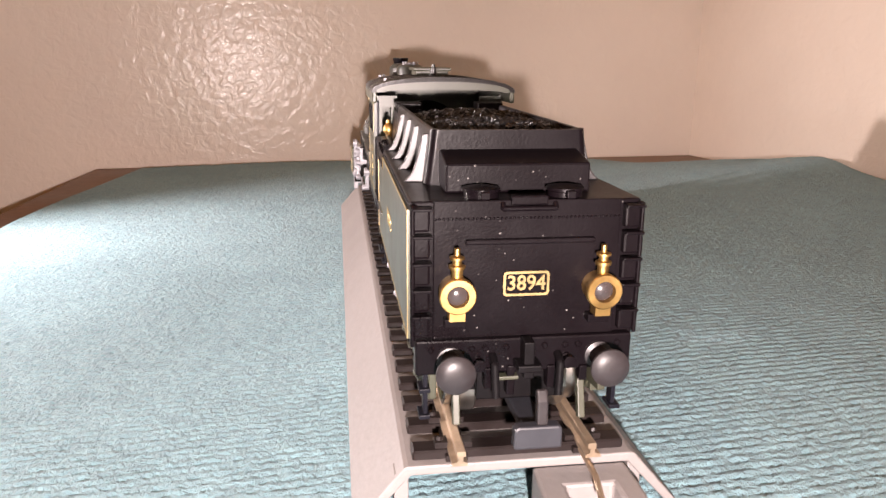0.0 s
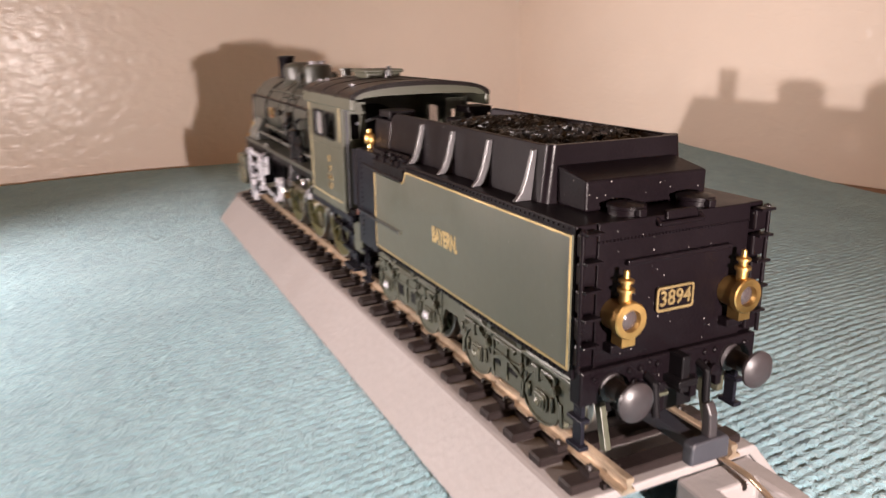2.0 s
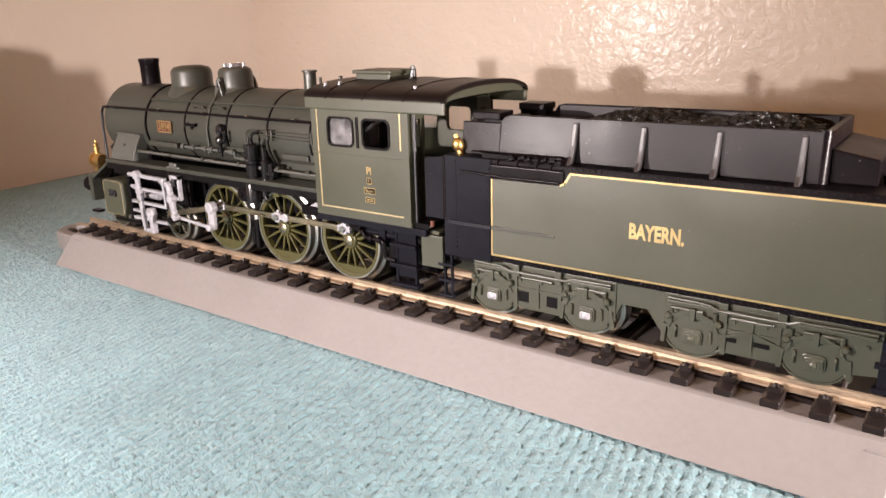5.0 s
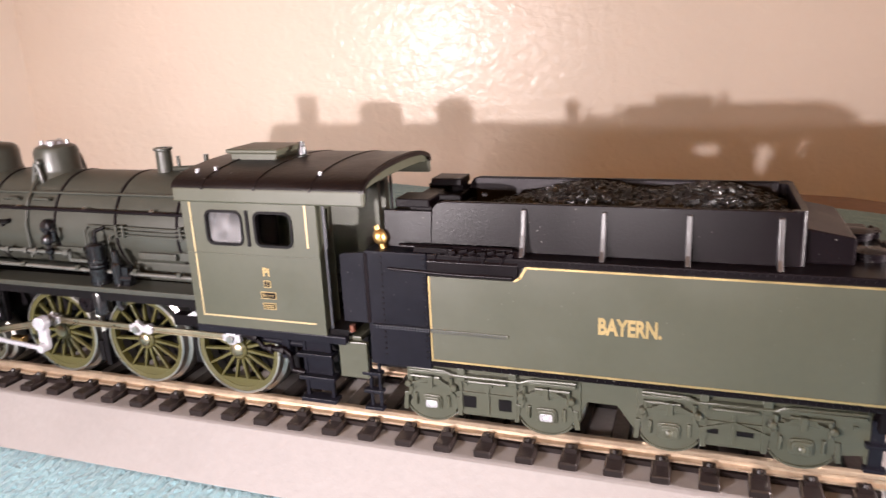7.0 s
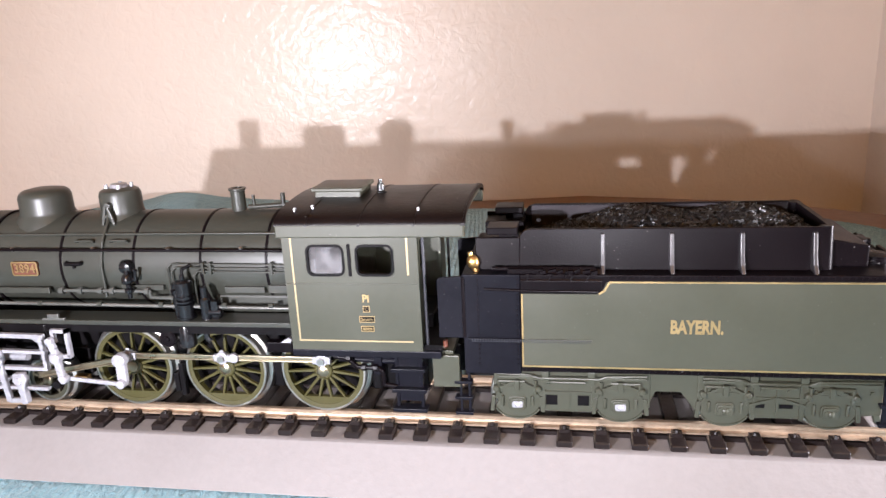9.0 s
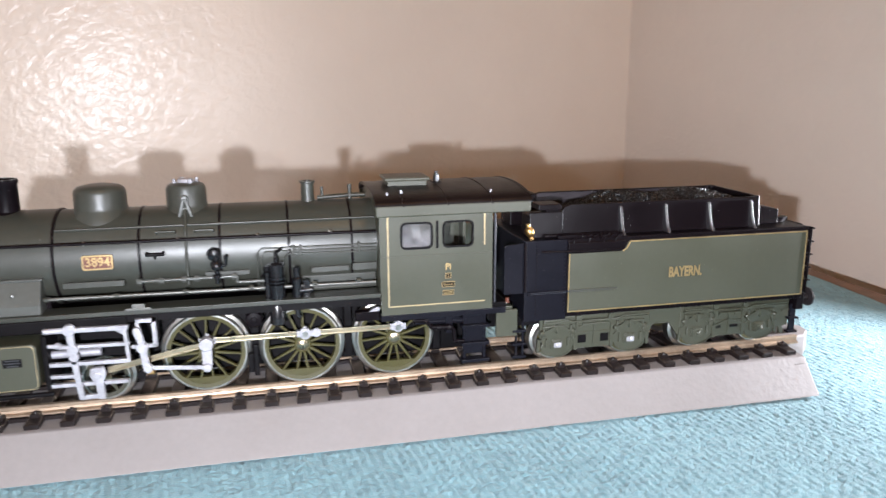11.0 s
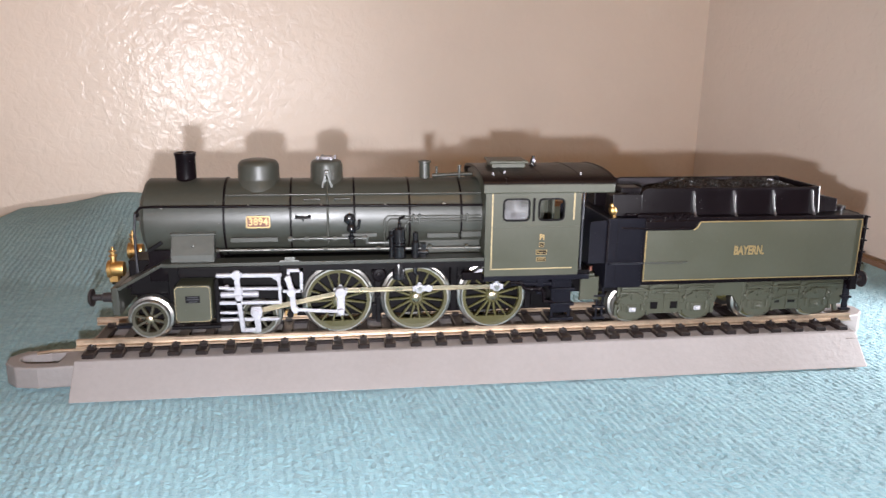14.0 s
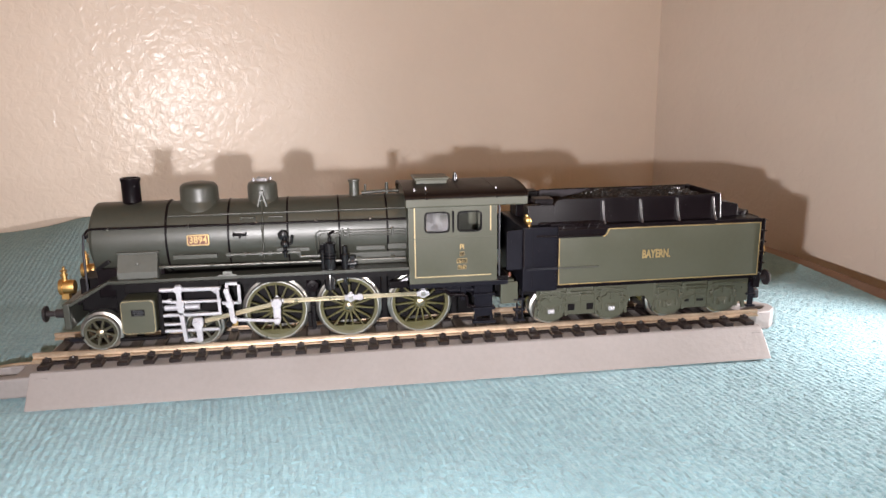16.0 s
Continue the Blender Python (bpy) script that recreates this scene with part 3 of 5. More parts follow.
def make_engine():
    e = thing("steam_locomotive", "dark green model steam locomotive with brass lamps on bronze rails", "model locomotive", -40, 0, RAIL_TOP)
    # chassis
    bm = box(bmesh.new(), -99, 24, -4.9, 4.9, 21, 30.8)
    box(bm, -56, 22, -4.8, 4.8, 13.5, 22)
    box(bm, -98, -58, -3.2, 3.2, 14, 21)
    part("chassis", bm, FRAME, e, "black chassis block between the wheels", bev=0.4)
    for x in DRIVERS:
        part("axle_box", box(bmesh.new(), x + 9.9, x + 12.0, -7.6, 7.6, 14.5, 29), FRAME, e, bev=0.4)
    # boiler barrel and smokebox
    bm = lathe(bmesh.new(), (0, 0, BZ), (-1, 0, 0), [(0, 3), (BR, 3), (BR, 72.2), (BR + 0.22, 72.3), (BR + 0.22, 92.6), (BR - 0.25, 93.2), (BR - 1.2, 93.3), (BR - 1.6, 93.7), (0, 94.2)], 72)
    boiler = part("boiler", bm, BOILER, e, "dark green round boiler with satin sheen", smooth=True)
    for x in (-72.5, -55.2, -38.3, -23.3, -9.0):
        top = BR + (0.4 if x < -72 else 0.16)
        band = lathe(bmesh.new(), (x, 0, BZ), (-1, 0, 0), [(BR, -0.3), (top, -0.25), (top, 0.25), (BR, 0.3)], 72)
        part("boiler_band", band, BLACK, boiler, smooth=True)
    bm = lathe(bmesh.new(), (-93.6, 0, BZ), (-1, 0, 0), [(8.2, 0), (8.2, 0.5), (6.5, 1.2), (3.5, 1.7), (0, 1.9)], 40)
    door = part("smokebox_door", bm, BOILER, e, "domed smokebox door", smooth=True)
    part("door_hinge", box(bmesh.new(), -95.4, -94.6, -8, 7.5, BZ + 1.5, BZ + 2.6), BLACK, door, bev=0.2)
    part("door_wheel", rod(bmesh.new(), (-95.3, 0, BZ), (-97, 0, BZ), 1.2, 0.9), STEEL, door, smooth=True)
    # chimney, domes and pipes on top
    bm = lathe(bmesh.new(), (-83.2, 0, 51.2), (0, 0, 1), [(4.0, 0), (3.3, 0.55), (2.62, 1.1), (2.62, 6.9), (2.85, 7.3), (2.85, 8.1), (2.3, 8.2), (2.2, 5.5), (0, 5.4)], 36)
    part("chimney", bm, BLACK, e, "straight black chimney", smooth=True)
    bm = lathe(bmesh.new(), (-64.0, 0, 50.6), (0, 0, 1), [(7.2, -1.6), (6.6, 0.2), (5.75, 1.3), (5.55, 2.0), (5.5, 5.2), (5.2, 6.0), (4.5, 6.6), (2.6, 7.0), (0, 7.1)], 44)
    part("steam_dome", bm, BOILER, e, "green steam dome with rounded top", smooth=True)
    bm = lathe(bmesh.new(), (-45.6, 0, 50.6), (0, 0, 1), [(6.0, -1.4), (5.3, 0.2), (4.65, 1.2), (4.45, 1.9), (4.4, 5.4), (4.0, 6.3), (3.0, 6.8), (0, 7.0)], 44)
    dome = part("sand_dome", bm, BOILER, e, "green sand dome with pipes", smooth=True)
    for a in (0.4, 2.0, 3.6, 5.2):
        part("cap_bolt", rod(bmesh.new(), (-45.6 + 2.6 * math.cos(a), 2.6 * math.sin(a), 57), (-45.6 + 2.6 * math.cos(a), 2.6 * math.sin(a), 58.3), 0.45, 0.4, 8), GEAR, dome)
    part("dome_cap", rod(bmesh.new(), (-45.6, 0, 57.3), (-45.6, 0, 58.2), 2.0, 1.7, 20), GEAR, dome, smooth=True)
    for s in (-1, 1):
        bm = pipe(bmesh.new(), [(-45.4, s * 4.4, 54.5), (-45.4, s * 6.3, 51.2), (-45.4, s * 9.2, 47.6), (-45.4, s * 10.9, 43), (-45.4, s * 10.9, 36)], 0.32)
        part("sand_pipe", bm, BOILER, dome, smooth=True)
        valve = bmesh.new()
        for k in (-1, 1):
            bar(valve, (-45.5 + 0.25 * k, s * 5.2, 54.2), (-45.5 + 1.3 * k, s * 6.4, 50.4), 0.6, 0.7)
        rod(valve, (-45.5, s * 4.2, 54.3), (-45.5, s * 5.7, 54.3), 0.75, n=12)
        box(valve, -46.4, -44.6, s * 5.0, s * 6.0, 51.8, 52.5)
        part("sand_valve", valve, CHEST, dome, "dull grey forked sand valve", bev=0.15)
        for x in (-49.5, -41.5):
            bm = pipe(bmesh.new(), [(x - 1.9, s * 9.0, 47.5), (x - 1.9, s * 9.7, 47.9), (x + 1.9, s * 9.7, 47.9), (x + 1.9, s * 9.0, 47.5)], 0.28)
            part("foot_step", bm, BOILER, boiler, smooth=True)
    bm = lathe(bmesh.new(), (-18.2, 0, 50.8), (0, 0, 1), [(2.3, 0), (1.9, 0.8), (1.55, 1.1), (1.5, 5.4), (1.85, 5.6), (1.85, 6.0), (1.1, 6.05), (1.0, 5), (0, 5)], 24)
    part("safety_valve", bm, BOILER, e, "upright green safety valve tube", smooth=True)
    bm = pipe(bmesh.new(), [(-16, 0, 52.6), (-8.5, 0, 53.0), (-4.5, 0, 53.0)], 0.55)
    pipe(bm, [(-8.2, 0, 51.5), (-8.2, 0, 55.6)], 0.5)
    pipe(bm, [(-14.8, 0, 52.8), (-14.8, 0, 55.2)], 0.35)
    part("turret_pipe", bm, BOILER, e, smooth=True)
    # hand rails
    for s in (-1, 1):
        y = s * (BR + 0.75)
        bm = pipe(bmesh.new(), [(-3.4, s * 10.9, 46.0), (-90.5, s * 10.7, 46.4), (-93.3, s * 10.2, 46.2), (-94.8, s * 10, 44.5)], 0.34)
        hr = part("handrail", bm, BLACK, e, "thin black handrail along the boiler", smooth=True)
        part("front_rail", pipe(bmesh.new(), [(-94.7, s * 10, 44.8), (-95.3, s * 10, 40), (-95.3, s * 10, 28.6)], 0.36), SLATE, hr, "glossy grey end of the handrail", smooth=True)
        for x in (-88, -66, -47, -30, -14):
            part("knob", ball(bmesh.new(), (x, s * 10.55, 46.3), 0.55, 1), STEEL, hr, smooth=True)
        part("boiler_pipe", pipe(bmesh.new(), [(-72, s * 8.0, 48.9), (-3.4, s * 8.0, 48.9)], 0.28), BOILER, boiler, smooth=True)
        # running board, valance and sloping front
        bm = box(bmesh.new(), -88, -3.3, s * 9.5, s * 15.2, 31.2, 32.2)
        board = part("running_board", bm, BOILER, e, "narrow green running board", bev=0.15)
        part("front_slope", prism(bmesh.new(), [(-88, 32.2), (-88, 31.2), (-99.6, 24.8), (-99.6, 25.8)], *sorted((s * 5, s * 13.5))), BOILER, board, "dark green sloping front plate", bev=0.15)
        part("valance", box(bmesh.new(), -87.5, -3.3, s * 14.4, s * 15.0, 29.6, 31.2), FRAME, board)
        part("smokebox_saddle", box(bmesh.new(), -92.5, -74, s * 2, s * 9.5, 26, 34.5), BLACK, e, bev=0.3)
        # sloping tool box beside the smokebox
        bm = prism(bmesh.new(), [(s * 14.2, 32.2), (s * 14.2, 34.2), (s * 11.4, 39.0), (s * 9.4, 39.0), (s * 9.4, 32.2)], -85.8, -74.9, "x")
        # paler than the boiler green: light reflected off the slope is put into its colour
        chest = part("tool_box", bm, CHEST, e, "sloped green tool box with its shine put into the colour", bev=0.25)
        part("box_lid", box(bmesh.new(), -86.1, -74.6, s * 9.3, s * 11.7, 38.9, 39.4), CHEST, chest, bev=0.15)
        part("box_knob", ball(bmesh.new(), (-80.4, s * 13.2, 36.4), 0.45, 1), CHEST, chest, smooth=True)
        # reversing rod, feed pipes, injector
        part("reversing_rod", pipe(bmesh.new(), [(-74, s * 12.6, 35.0), (-4, s * 12.6, 34.4)], 0.4), DULL, e, "long dull steel reversing rod", smooth=True)
        feed = part("feed_pipe", pipe(bmesh.new(), [(-56, s * 11.2, 37.4), (-35, s * 11.4, 37.4), (-35, s * 11.2, 36), (-28.5, s * 11.6, 36)], 0.4), CHEST, e, "thin grey-green feed pipe", smooth=True)
        for x in (-55.4, -51.0, -46.2, -43.6, -35.6):
            part("pipe_joint", rod(bmesh.new(), (x - 0.5, s * 11.3, 37.4), (x + 0.5, s * 11.3, 37.4), 0.75, n=10), CHEST, feed)
        for k, (x, z) in enumerate(((-30.3, 43.3), (-29.5, 42.5), (-24.6, 41.7))):
            bm = pipe(bmesh.new(), [(x, s * 11.3, 33.6), (x, s * 11.3, z - 0.9), (x + 0.9, s * 11.1, z), (-3.4, s * 11.2, z - 0.2)], 0.2)
            part("thin_pipe", bm, BOILER, e, "thin bent pipe beside the boiler", smooth=True)
        for x in (-22.4, -20.8, -7.6):
            part("pipe_clip", box(bmesh.new(), x - 0.3, x + 0.3, s * 10.6, s * 11.6, 41.2, 43.7), BOILER, e, bev=0.1)
        for x0, x1, z0, z1 in ((-18.6, -9.9, 36.9, 38.2), (-9.1, -3.4, 36.9, 38.6), (-41.8, -32.2, 37.4, 38.5)):
            part("cladding_strip", box(bmesh.new(), x0, x1, s * 9.6, s * 10.72, z0, z1), BOILER, boiler, bev=0.12)
        part("sand_box", box(bmesh.new(), -9.2, -3.6, s * 12.4, s * 14.6, 25.6, 27.8), BLACK, e, "small black ribbed box under the board", bev=0.2)
        part("box_catch", prism(bmesh.new(), [(-6.0, 27.9), (-4.2, 28.9), (-3.6, 28.6), (-3.8, 27.9)], *sorted((s * 14.0, s * 14.8))), GEAR, e)
        for x in (-74, -60, -46, -32, -18, -8):
            part("rod_guide", rod(bmesh.new(), (x - 0.5, s * 12.6, 34.95), (x + 0.5, s * 12.6, 34.95), 0.55, n=10), BOILER, e)
        part("cleaning_cover", box(bmesh.new(), -71, -58.5, s * 10.5, s * 11.3, 36.6, 38.0), BOILER, boiler, "pale strip along the boiler", bev=0.2)
        part("small_grip", pipe(bmesh.new(), [(-53.6, s * 10.4, 43.4), (-53.6, s * 11.1, 43.2), (-50.2, s * 11.1, 43.2), (-50.2, s * 10.4, 43.4)], 0.42), FRAME, boiler, smooth=True)
        part("grip_foot", box(bmesh.new(), -52.2, -51.6, s * 10.4, s * 11.1, 42.1, 43.2), FRAME, boiler, bev=0.2)
        part("lamp_iron", bar(bmesh.new(), (-92.5, s * 9.6, 34.2), (-88.6, s * 9.6, 36.8), 1.1, 1.2), FRAME, boiler, bev=0.2)
        # air reservoir end between the drivers
        bm = lathe(bmesh.new(), (-31.9, 0, 27.3), (0, s, 0), [(0, 7.5), (1.9, 7.5), (1.9, 12.6), (1.6, 12.9), (0.7, 13.0), (0.6, 13.3), (0, 13.4)], 24)
        part("air_reservoir", bm, BLACK, e, "short black round reservoir", smooth=True)
        # firebox cladding
        part("firebox", box(bmesh.new(), -21.5, -3.3, s * 6.0, s * 9.3, 32.2, 36.0), BOILER, e, bev=0.5)
        bm = lathe(bmesh.new(), (-39.2, s * 12.0, 36.0), (0, 0, 1), [(0, 0), (0.45, 0.1), (0.45, 1.2), (0.9, 1.5), (0.9, 2.1), (0.5, 2.4), (0.5, 3.1), (1.2, 3.6), (1.3, 4.4), (1.0, 5.1), (0.5, 5.4), (0.5, 6.2), (0, 6.3)], 16)
        clack = part("clack_valve", bm, PUMP, e, "glossy black boiler feed valve", smooth=True)
        bm = lathe(bmesh.new(), (-39.6, s * 10.4, 42.6), (0, s, 0), [(0, 0), (1.5, 0), (1.6, 0.9), (1.2, 1.6), (0.6, 1.8), (0, 1.9)], 18)
        part("valve_cover", bm, PUMP, clack, smooth=True)
        part("valve_arm", pipe(bmesh.new(), [(-39.2, s * 12.0, 40.2), (-37.3, s * 12.2, 40.2), (-37.1, s * 12.2, 42.0)], 0.35), PUMP, clack, smooth=True)
        part("valve_knob", ball(bmesh.new(), (-37.1, s * 12.2, 42.2), 0.6, 1), PUMP, clack, smooth=True)
    # air pump on the visible side
    bm = lathe(bmesh.new(), (-26.4, -13.0, 31.8), (0, 0, 1), [(0, 0), (1.2, 0), (1.75, 0.3), (1.75, 3.6), (1.1, 3.8), (1.1, 4.6), (1.65, 4.8), (1.65, 8.2), (1.2, 8.6), (0.5, 8.7), (0.5, 9.8), (0, 9.9)], 22)
    pump = part("air_pump", bm, PUMP, e, "glossy blue-black upright air pump", smooth=True)
    part("pump_valve", pipe(bmesh.new(), [(-28.4, -12.6, 32.2), (-28.4, -12.6, 39.6)], 0.75), PUMP, pump, smooth=True)
    bm = lathe(bmesh.new(), (-22.0, -13.0, 31.8), (0, 0, 1), [(0, 0), (1.1, 0), (1.1, 4.6), (0.75, 5.0), (0.75, 7.2), (0, 7.6)], 18)
    box(bm, -20.6, -19.2, -13.6, -12, 32, 36.0)
    rod(bm, (-22, -13, 33.6), (-18.6, -13, 33.6), 0.8)
    part("feed_pump", bm, PUMP, e, "small blue-black pump", smooth=True)
    for z in (32.4, 35.9, 36.9, 39.8):
        part("pump_flange", rod(bmesh.new(), (-26.4, -13.0, z), (-26.4, -13.0, z + 0.3), 1.95, n=20), PUMP, pump, smooth=False)
    bm = lathe(bmesh.new(), (-26.6, -13.6, 26.0), (0, 0, 1), [(0, 0), (1.3, 0.1), (1.7, 0.5), (1.7, 4.4), (1.4, 5.1), (0, 5.2)], 20)
    part("pump_foot", bm, PUMP, pump, smooth=True)
    part("pump_drain", pipe(bmesh.new(), [(-22.2, -13.8, 31), (-22.2, -13.8, 28.2), (-21.6, -13.6, 27.4)], 0.6), PUMP, pump, smooth=True)
    part("pump_pipe", pipe(bmesh.new(), [(-26.4, -13.0, 41), (-26.4, -12.6, 42.6), (-25.0, -11.6, 43.2)], 0.35), FRAME, pump, smooth=True)
    part("pump_pipe", pipe(bmesh.new(), [(-27.6, -13.4, 38.6), (-29.0, -13.0, 38.2), (-29.6, -12.0, 37.0)], 0.3), FRAME, pump, smooth=True)
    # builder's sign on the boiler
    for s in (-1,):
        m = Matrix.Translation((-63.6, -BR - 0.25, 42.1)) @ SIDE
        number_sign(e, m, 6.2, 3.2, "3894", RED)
    # cab
    for s in (-1, 1):
        y0, y1 = sorted((s * 15.3, s * 14.5))
        bm = plate(bmesh.new(), (-3.2, 1.5, 8.9, 11.3, 18.6, 23.3), (26.8, 42.3, 48.4, 51.3), ((1, 1), (3, 1)), y0, y1)
        side = part("cab_side", bm, GREEN, e, "olive green cab side with yellow lining")
        for x0, x1 in ((1.5, 8.9), (11.3, 18.6)):
            bm = ring(bmesh.new(), rounded(x0 - 0.02, x1 + 0.02, 42.28, 48.42, 0.15, 4), rounded(x0 + 0.2, x1 - 0.2, 42.5, 48.2, 1.2, 4), *sorted((s * 15.35, s * 14.4)))
            fr = part("window_frame", bm, GREEN, side)
            bm = ring(bmesh.new(), rounded(x0 - 0.1, x1 + 0.1, 42.15, 48.5, 1.4, 4), rounded(x0 + 0.32, x1 - 0.32, 42.6, 48.06, 1.05, 4), *sorted((s * 15.5, s * 14.6)))
            part("gasket", bm, FRAME, side, "thin black window gasket")
        part("pane", prism(bmesh.new(), rounded(1.72, 8.68, 42.52, 48.18, 1.1, 4), *sorted((s * 14.75, s * 14.95))), HAZE, side, "hazy plastic window pane, clouded for its reflections").visible_shadow = False
        part("half_pane", prism(bmesh.new(), rounded(11.8, 15.0, 42.8, 47.9, 0.4, 4), *sorted((s * 14.3, s * 14.45))), GLASS, side, "half-open sliding pane").visible_shadow = False
        part("waist_strip", box(bmesh.new(), -3.3, 23.3, s * 15.3, s * 15.42, 40.4, 40.65), GREEN, side)
        part("window_post", box(bmesh.new(), 9.7, 10.3, s * 15.3, s * 15.6, 42.2, 48.6), FRAME, side, bev=0.1)
        bm = box(bmesh.new(), -1.6, -1.28, s * 15.3, s * 15.38, 29.0, 50.2)
        box(bm, -1.6, 21.5, s * 15.3, s * 15.38, 28.65, 28.95)
        box(bm, 21.15, 21.5, s * 15.3, s * 15.38, 42.4, 50.2)
        part("lining", bm, CREAM, side, "thin yellow lining")
        part("sill", box(bmesh.new(), -3.4, 26.8, s * 13.6, s * 15.35, 25.3, 26.8), BLUEBLACK, side, bev=0.2)
        part("eave", box(bmesh.new(), -4.1, 32.4, s * 15.0, s * 16.1, 49.9, 52.5), GREEN, side, "plain green eave board", bev=0.3)
        # unreadable small signs: plain bars
        if s < 0:
            lettering("lettering", "Pi", 1.5, Matrix.Translation((12.6, -15.36, 37.6)) @ SIDE, GOLD, side, "yellow painted letters", depth=0.05, wide=0.9, bold=0.06)
            for z, w, h, text in ((35.5, 1.35, 1.3, "C"), (33.4, 3.1, 1.3, "Bayern"), (31.4, 2.6, 1.2, "")):
                b = part("small_sign", box(bmesh.new(), 12.6 - w / 2, 12.6 + w / 2, -15.4, -15.3, z - h / 2, z + h / 2), GOLD, e, "small bordered sign")
                part("sign_ground", box(bmesh.new(), 12.6 - w / 2 + 0.14, 12.6 + w / 2 - 0.14, -15.43, -15.39, z - h / 2 + 0.14, z + h / 2 - 0.14), FRAME, b)
                if text:
                    lettering("lettering", text, h * 0.46, Matrix.Translation((12.6, -15.44, z)) @ SIDE, GOLD, b, depth=0.03, wide=0.95)
                else:
                    for k in (-0.17, 0.17):
                        part("bar", box(bmesh.new(), 12.6 - w / 2 + 0.35, 12.6 + w / 2 - 0.35, -15.46, -15.42, z + k - 0.08, z + k + 0.08), GOLD, b)
        # rear return with a slit window, hand rail and entrance steps
        bm = plate(bmesh.new(), [s * v for v in (9.8, 11.2, 13.4, 14.5)], (27, 43, 48.5, 51), ((1, 1),), 22.6, 23.3)
        bmesh.ops.transform(bm, matrix=Matrix(((0, 1, 0, 0), (1, 0, 0, 0), (0, 0, 1, 0), (0, 0, 0, 1))), verts=bm.verts)
        part("cab_return", bm, GREEN, e, "narrow green return with slit window")
        part("grab_rail", pipe(bmesh.new(), [(24.2, s * 14.4, 28), (24.2, s * 14.4, 50)], 0.3), SLATE, side, smooth=True)
        bm = box(bmesh.new(), 16.8, 17.5, s * 12.2, s * 13.0, 12.6, 26)
        box(bm, 21.8, 22.5, s * 12.2, s * 13.0, 12.6, 26)
        box(bm, 17.3, 22.0, s * 12.3, s * 12.8, 14.8, 26)
        steps = part("cab_steps", bm, BLUEBLACK, e, "black entrance steps under the cab", bev=0.12)
        for z in (12.9, 17.2, 21.6):
            part("tread", box(bmesh.new(), 16.2, 23.2, s * 11.6, s * 14.2, z, z + 0.8), BLUEBLACK, steps, bev=0.12)
        bm = box(bmesh.new(), 8, 16, s * 11, s * 12.4, 23, 25)
        rod(bm, (5, s * 12, 23.6), (19, s * 12, 23.2), 0.7)
        box(bm, 12.5, 14.2, s * 11, s * 13, 20.5, 25.3)
        part("injector", bm, BLUEBLACK, e, bev=0.15)
        bm = pipe(bmesh.new(), [(4.5, s * 13.2, 24.4), (7.5, s * 13.4, 24.2), (9, s * 13.4, 22.4), (13.6, s * 13.4, 22.2), (14.4, s * 13.4, 21.4), (14.6, s * 13.4, 18.6), (17, s * 13.2, 18.2)], 0.5)
        part("injector_pipe", bm, BLACK, e, "glossy black bent pipe under the cab", smooth=True)
        for x, z in ((7.6, 24.2), (10.6, 22.3), (13.0, 22.2)):
            part("pipe_nut", rod(bmesh.new(), (x - 0.4, s * 13.4, z), (x + 0.4, s * 13.4, z), 0.8, n=8), BLACK, e)
    # cab front, floor, backhead
    arc = [(15.2 * math.cos(a), 51.9 + 2.2 * math.sin(a)) for a in np.linspace(0, math.pi, 25)]
    part("cab_front", prism(bmesh.new(), [(-15.2, 31.5)] + [(15.2, 31.5)] + arc, -3.3, -2.5, "x"), GREEN, e, "olive green cab front plate")
    part("cab_floor", box(bmesh.new(), -2.5, 27, -14.4, 14.4, 26.6, 27.8), FRAME, e)
    part("backhead", prism(bmesh.new(), [(-8.5, 28), (8.5, 28)] + [(8.8 * math.cos(a), 40 + 8.8 * math.sin(a)) for a in np.linspace(0, math.pi, 17)], -2.5, 0.6, "x"), FRAME, e, "black backhead inside the cab")
    part("regulator", pipe(bmesh.new(), [(0.5, -4, 44), (1.9, -4, 44), (1.9, 3, 46)], 0.4), GEAR, e, smooth=True)
    # roof
    def shell(r0, r1, n=32):
        o = [(r0 * math.cos(a), 52.2 + (r0 - 12.8) * abs(math.sin(a)) ** 0.8) for a in np.linspace(0, math.pi, n)]
        i = [(r1 * math.cos(a), 52.2 + (r1 - 12.8) * abs(math.sin(a)) ** 0.8) for a in np.linspace(math.pi, 0, n)]
        return o + i
    roof = part("roof", prism(bmesh.new(), shell(16.05, 15.2), -4.2, 32.6, "x"), SATIN, e, "rounded black cab roof with thin ribs", smooth=True)
    for x in (2.2, 12.5, 23.0, 32.0):
        part("rib", prism(bmesh.new(), shell(16.2, 15.9), x - 0.25, x + 0.25, "x"), SATIN, roof, smooth=True)
    part("roof_end", prism(bmesh.new(), shell(15.25, 13.4), 31.0, 31.8, "x"), GREEN, roof, "green arched rear edge under the roof")
    part("roof_lining", prism(bmesh.new(), shell(15.2, 14.9), -2.4, 31.0, "x"), GREEN, roof)
    bm = box(bmesh.new(), 0.4, 10.0, -4.2, 4.2, 54.6, 56.6)
    box(bm, -0.2, 10.6, -4.8, 4.8, 56.5, 57.3)
    part("roof_vent", bm, GREEN, e, "flat green roof vent box", bev=0.25)
    bm = lathe(bmesh.new(), (13.2, 0, 55.0), (0, 0, 1), [(1.3, 0), (1.3, 0.6), (0.8, 0.8), (0.7, 2.2), (0.5, 2.4), (0.45, 3.1), (0, 3.2)], 16)
    part("whistle", bm, PUMP, e, "small black whistle", smooth=True)
